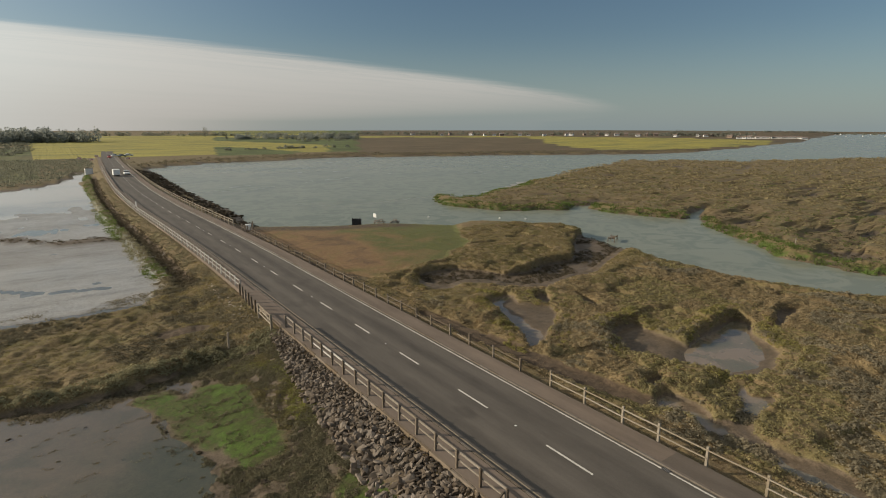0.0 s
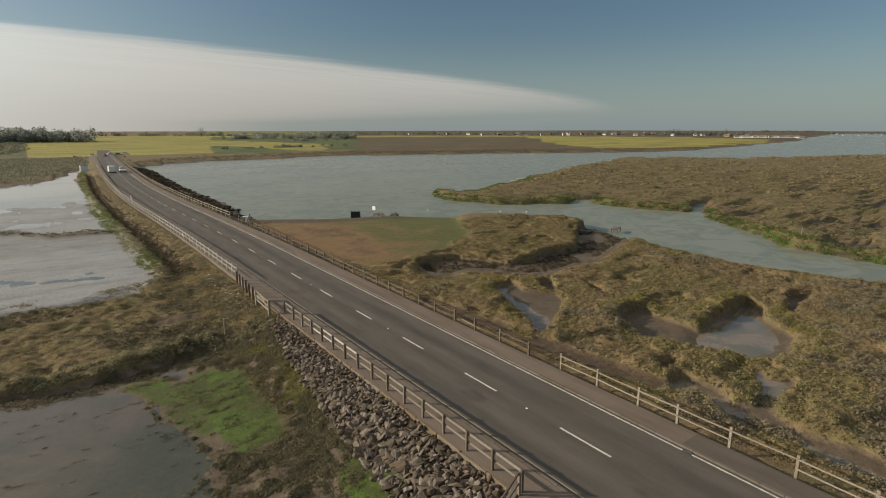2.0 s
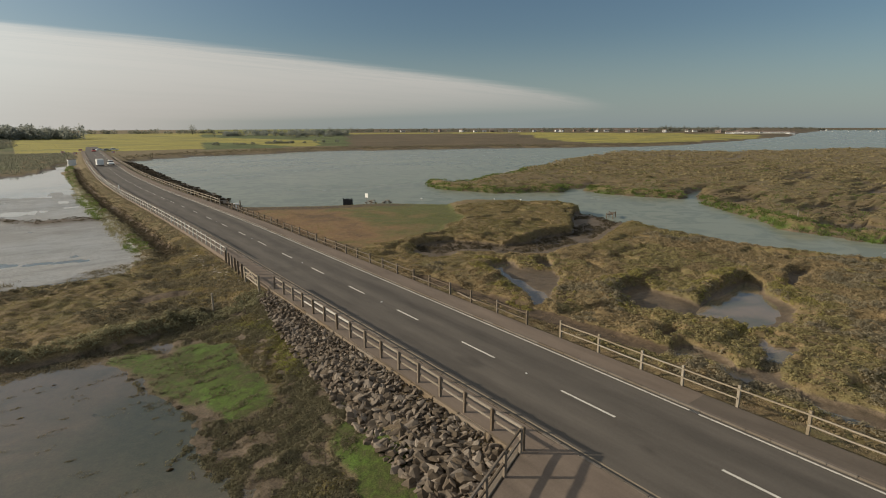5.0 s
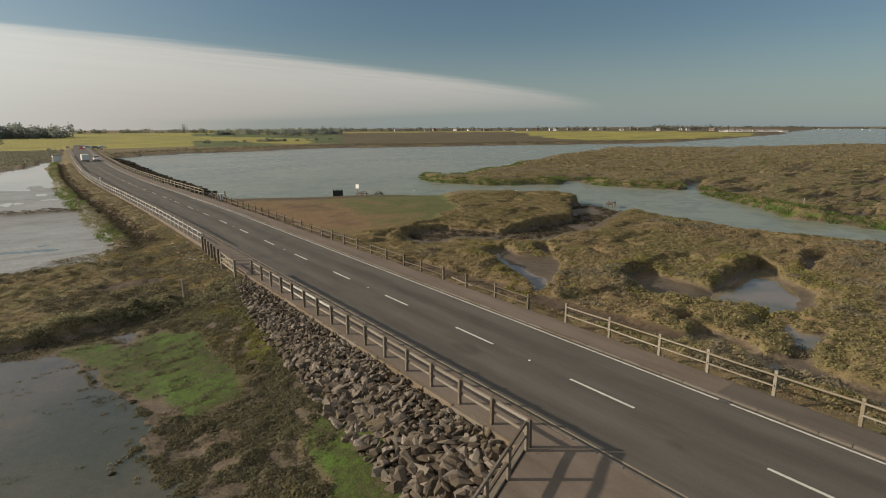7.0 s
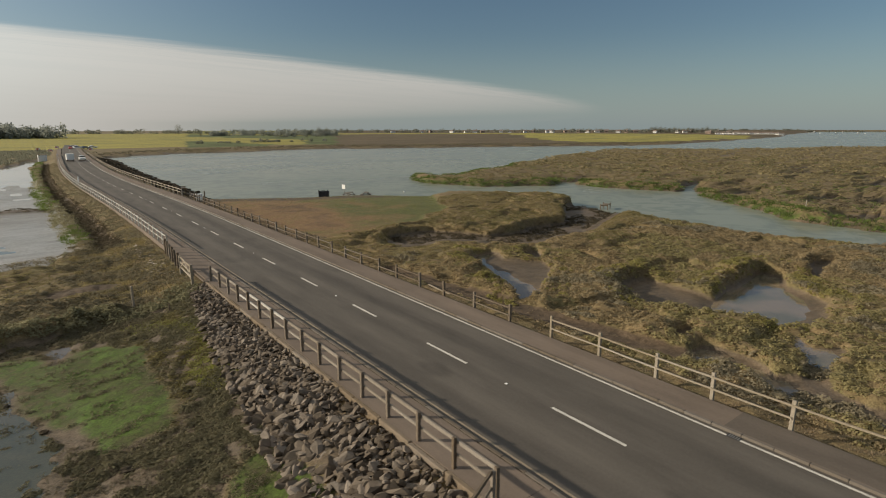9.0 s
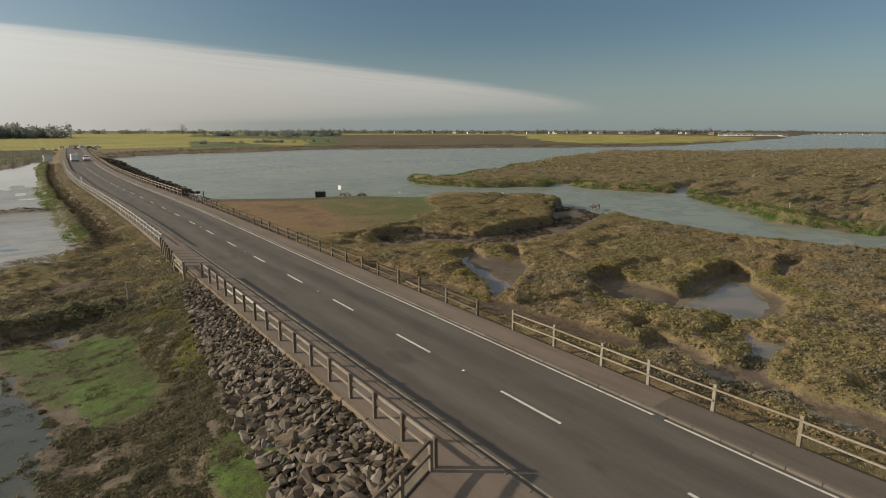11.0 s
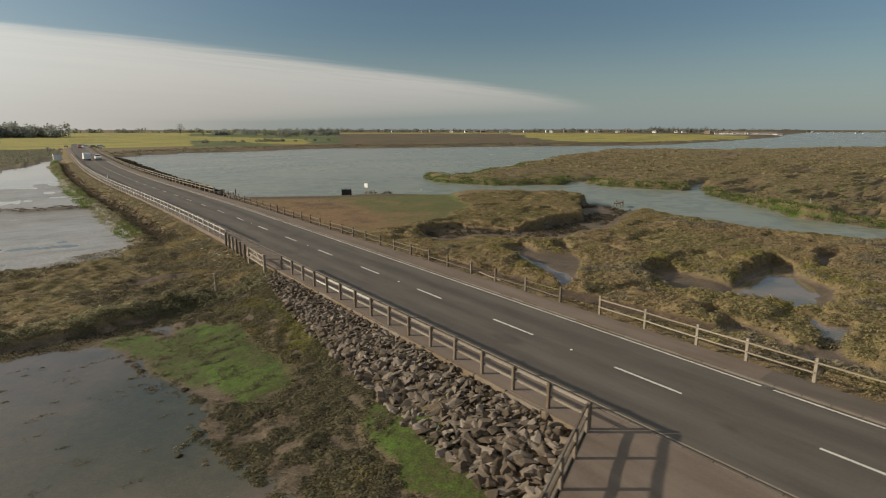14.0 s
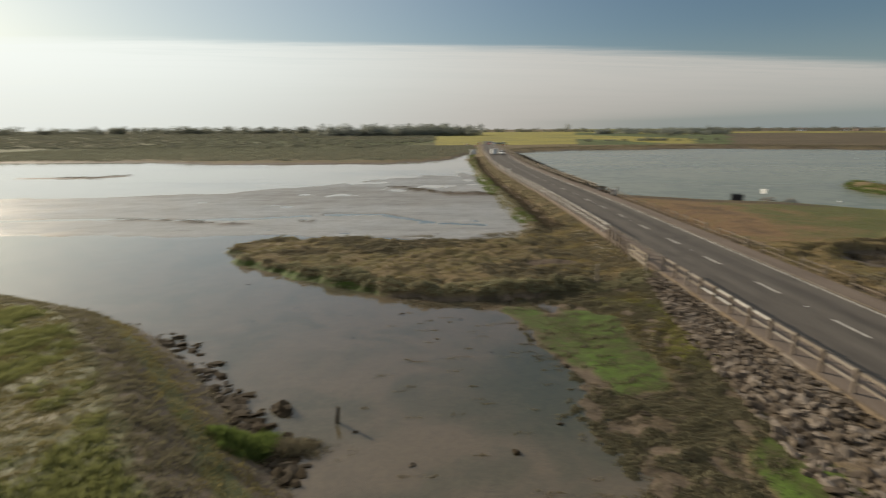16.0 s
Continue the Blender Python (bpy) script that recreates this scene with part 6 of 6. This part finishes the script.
def plant_trees():
    rnd = random.Random(11)
    kinds = [make_tree(40 + k, 1.0 * hh, n) for k, (hh, n) in enumerate(((8, 500), (9, 550), (7, 450), (10, 320), (6, 450)))]
    spots = []
    for az in np.arange(-12, 2.6, 3.3):                       # the copse left of the yellow field
        spots.append((az + rnd.uniform(-0.2, 0.2), rnd.uniform(610, 700), rnd.choice((0, 1, 1, 3)), rnd.uniform(1.0, 1.45)))
    for az in np.arange(14, 27, 2.9):
        spots.append((az + rnd.uniform(-0.3, 0.3), rnd.uniform(640, 760), rnd.choice((0, 1, 2, 4)), rnd.uniform(0.7, 1.1)))
    spots += [(12.3, 820, 3, 1.35), (12.8, 830, 2, 0.8), (2.5, 640, 3, 1.3), (25.2, 700, 1, 1.2), (26.0, 705, 0, 1.25)]
    for az in np.arange(3.5, 14, 0.9):
        spots.append((az + rnd.uniform(-0.4, 0.4), rnd.uniform(860, 960), rnd.choice((0, 2, 4)), rnd.uniform(0.5, 0.8)))
    for az in np.arange(27, 66, 0.9):
        spots.append((az + rnd.uniform(-0.5, 0.5), rnd.uniform(920, 1060), rnd.choice((0, 2, 4, 1)), rnd.uniform(0.6, 1.05)))
    for az in np.arange(58.5, 64, 0.4):
        spots.append((az, rnd.uniform(960, 1000), rnd.choice((1, 0)), rnd.uniform(1.0, 1.3)))
    used = set()
    for az, d, k, s in spots:
        x, y = spot(az, d)
        m = pose(x, y, level(x, y) - 0.2, 0, 0, rnd.uniform(0, 360)) @ Matrix.Scale(s, 4)
        if k not in used:
            used.add(k)
            kinds[k].matrix_basis = m
        else:
            o = copy_thing(kinds[k], m)
            o.matrix_basis = m
    rng = np.random.default_rng(12)

    def wood(name, label, rows, gap, r, h, size, per, mat=HAZED_LEAF):
        pts = []
        for az0, az1, d0, d1 in rows:
            n = int(abs(radians(az1 - az0)) * d0 / gap)
            for t in rng.random(max(n, 2)):
                x, y = spot(az0 + (az1 - az0) * t + rng.uniform(-0.1, 0.1), d0 + (d1 - d0) * t + rng.uniform(-8, 8))
                hh = h * rng.uniform(0.45, 1.3)
                z = level(x, y)
                pts.append(crown_points(rng, per, [(x, y, z + hh * 0.45, r * rng.uniform(0.7, 1.2), hh * 0.55)]))
        v, f = leaf_cards(rng, np.concatenate(pts), size)
        tagged(new(name, tri_mesh(name, v, f, mat)), label, "trees", kind="stuff")

    wood("far_woods", "low woods along the horizon, greyed in colour for haze", [(-75, -11, 900, 860), (-60, -20, 1100, 1000)], 4, 5.5, 10, 1.0, 80)
    wood("copse", "solid copse beside the yellow field, greyed in colour for haze", [(-13, 2.6, 640, 640), (-13, 3.6, 655, 650), (-9, 2.4, 670, 665), (-7, 1, 680, 680)], 3.2, 5.5, 11.5, 0.95, 120, HAZED_COPSE)
    wood("copse", "hazy low scrub between the far fields", [(15, 27, 700, 720), (17, 27, 740, 740), (21, 27, 690, 700)], 5, 4.5, 6.5, 0.7, 120, HAZED_COPSE)
    wood("far_woods", "thin line of trees along the skyline", [(3, 27, 980, 900), (18, 27, 760, 700), (26, 66, 1080, 1060), (57, 65, 1000, 1010), (66, 82, 2300, 2300), (-75, -40, 1300, 1300)], 8, 6, 6, 0.8, 90)
    wood("hedges", "dark field hedges between yellow and green strips", [(13, 26, 400, 460), (20, 27, 610, 650)], 4, 2.0, 2.2, 0.45, 60)


plant_trees()


def house(x, y, turn, wall, w, d, h):
    z = level(x, y)
    root = tagged(empty("house", pose(x, y, z, 0, 0, turn)), "small distant pitched-roof house beyond the fields", "house", "far houses")
    body = part("wall", boxed(-w / 2, w / 2, -d / 2, d / 2, -1, h), wall, root)
    bm = bmesh.new()
    a = [bm.verts.new(p) for p in ((-w / 2 - 0.3, -d / 2 - 0.4, h), (w / 2 + 0.3, -d / 2 - 0.4, h), (w / 2 + 0.3, d / 2 + 0.4, h), (-w / 2 - 0.3, d / 2 + 0.4, h))]
    r = [bm.verts.new(p) for p in ((-w / 2 - 0.3, 0, h + d * 0.38), (w / 2 + 0.3, 0, h + d * 0.38))]
    for f in ((a[0], a[1], r[1], r[0]), (a[2], a[3], r[0], r[1]), (a[1], a[2], r[1]), (a[3], a[0], r[0]), (a[3], a[2], a[1], a[0])):
        bm.faces.new(f)
    roof = part("roof", bm, TILE, root)
    part("chimney", boxed(w * 0.3, w * 0.3 + 0.7, -0.35, 0.35, h + d * 0.2, h + d * 0.38 + 0.9), BRICK, roof)
    for k in (-1, 0, 1):
        part("window", boxed(k * w * 0.3 - 0.6, k * w * 0.3 + 0.6, -d / 2 - 0.03, -d / 2 - 0.01, 0.9, 2.1), CARGLASS, root)


rnd_h = random.Random(21)
for k in range(30):
    az = 33 + 33 * (k / 29) ** 0.8 + rnd_h.uniform(-0.5, 0.5)
    x, y = spot(az, rnd_h.uniform(930, 1040))
    house(x, y, -az + rnd_h.uniform(-35, 35), rnd_h.choice((WHITE, WHITE, BRICK)), rnd_h.uniform(5, 8.5), rnd_h.uniform(4, 5.5), rnd_h.uniform(2.2, 3.4))
for k in range(14):
    x, y = spot(64.2 + 5.0 * k / 13 + rnd_h.uniform(-0.1, 0.1), 900 + 14 * k)
    house(x, y, -65 + rnd_h.uniform(-20, 20), WHITE, rnd_h.uniform(5, 9), 3.4, 2.2)


def boat(x, y, turn, s, mast):
    root = tagged(empty("sailing_boat" if mast else "motor_boat", pose(x, y, WATER_R, 0, 0, turn)), "white boat moored on the far estuary", "boat", "moored boats")
    bm = bmesh.new()
    rings = []
    for t, w, lo in ((-1, 0.75, -0.1), (-0.4, 1.0, -0.3), (0.3, 0.9, -0.3), (0.8, 0.45, -0.1), (1.0, 0.04, 0.3)):
        rings.append([bm.verts.new(p) for p in ((-w * 1.3 * s, t * 4 * s, 1.1 * s), (-w * 0.8 * s, t * 4 * s, lo * s), (w * 0.8 * s, t * 4 * s, lo * s), (w * 1.3 * s, t * 4 * s, 1.1 * s))])
    for a, b in zip(rings[:-1], rings[1:]):
        for j in range(4):
            bm.faces.new((a[j], a[(j + 1) % 4], b[(j + 1) % 4], b[j]))
    bm.faces.new(rings[0])
    bmesh.ops.recalc_face_normals(bm, faces=bm.faces)
    part("hull", bm, WHITE, root)
    part("cabin", boxed(-0.8 * s, 0.8 * s, -1.8 * s, 1.0 * s, 1.1 * s, (1.8 if mast else 2.6) * s, bevel=0.15 * s), WHITE, root)
    if mast:
        part("mast", rod(bmesh.new(), (0, 0.4 * s, 1.1 * s), (0, 0.4 * s, 10 * s), 0.07 * s, 6), STEEL, root)


def buoy(x, y):
    root = tagged(empty("mooring_buoy", pose(x, y, WATER_R)), "small white mooring buoy on the creek", "buoy", "buoys")
    bm = bmesh.new()
    bmesh.ops.create_uvsphere(bm, u_segments=12, v_segments=8, radius=0.16, matrix=Matrix.Translation((0, 0, 0.12)) @ Matrix.Diagonal((1, 1, 0.85, 1)))
    part("float", bm, WHITE, root)
    part("ring", rod(bmesh.new(), (0, 0, 0.22), (0, 0, 0.3), 0.03, 8), STEEL, root)


for x, y in ((41.6, 84.1), (52.2, 74.8), (55.8, 71.3)):
    buoy(x, y)


for k in range(13):
    az = 68.6 + 8.5 * (k / 12) ** 1.2 + rnd_h.uniform(-0.5, 0.5)
    x, y = spot(az, rnd_h.uniform(1500, 2300))
    if far_shore(az) > 1500 or k % 2:
        boat(x, y, rnd_h.uniform(40, 120), rnd_h.uniform(0.7, 1.5), k % 4 == 0)


# ---------------------------------------------------------------- kerbs and edging, piece by piece
def kerbs():
    root = tagged(empty("kerb"), "grey concrete kerb stones along the carriageway", "kerb", kind="structure")
    me = mesh_of("kerb_stone", boxed(-0.065, 0.065, -0.452, 0.452, -0.25, 0.08, bevel=0.012), KERB)
    for k in range(75):
        y = -8 + 0.915 * k
        share("kerb_stone", me, root, pose(3.205 + random.uniform(-0.006, 0.006), y, random.uniform(-0.006, 0.006)))
        share("kerb_stone", me, root, pose(-3.36 + random.uniform(-0.006, 0.006), y, random.uniform(-0.006, 0.006) + 0.022))
    for x in (3.205, -3.36):
        ob = strip("kerb_run", x - 0.065, x + 0.065, -8 + 0.915 * 75 - 0.4, 345, 0.1, 0.3, KERB, parent=root)
        ob["kind"] = "stuff"
    edge = tagged(empty("concrete_edging"), "worn pale concrete edging blocks on top of the stones", "wall", kind="structure")
    for k in range(16):
        y0 = 10.4 + 1.735 * k
        if y0 > 36:
            break
        bm = bmesh.new()
        box(bm, -0.075, 0.075, -0.855, 0.855, -0.5, 0.1, 0.02)
        for v in bm.verts:
            v.co.x += 0.03 * noise.noise((v.co.y, k * 1.7, v.co.z))
        ob = part("edging_block", bm, CONCRETE, edge)
        ob.matrix_basis = pose(-5.03 + random.uniform(-0.02, 0.02), y0 + 0.87, random.uniform(-0.02, 0.01), 0, random.uniform(-1, 1), random.uniform(-0.6, 0.6))


kerbs()
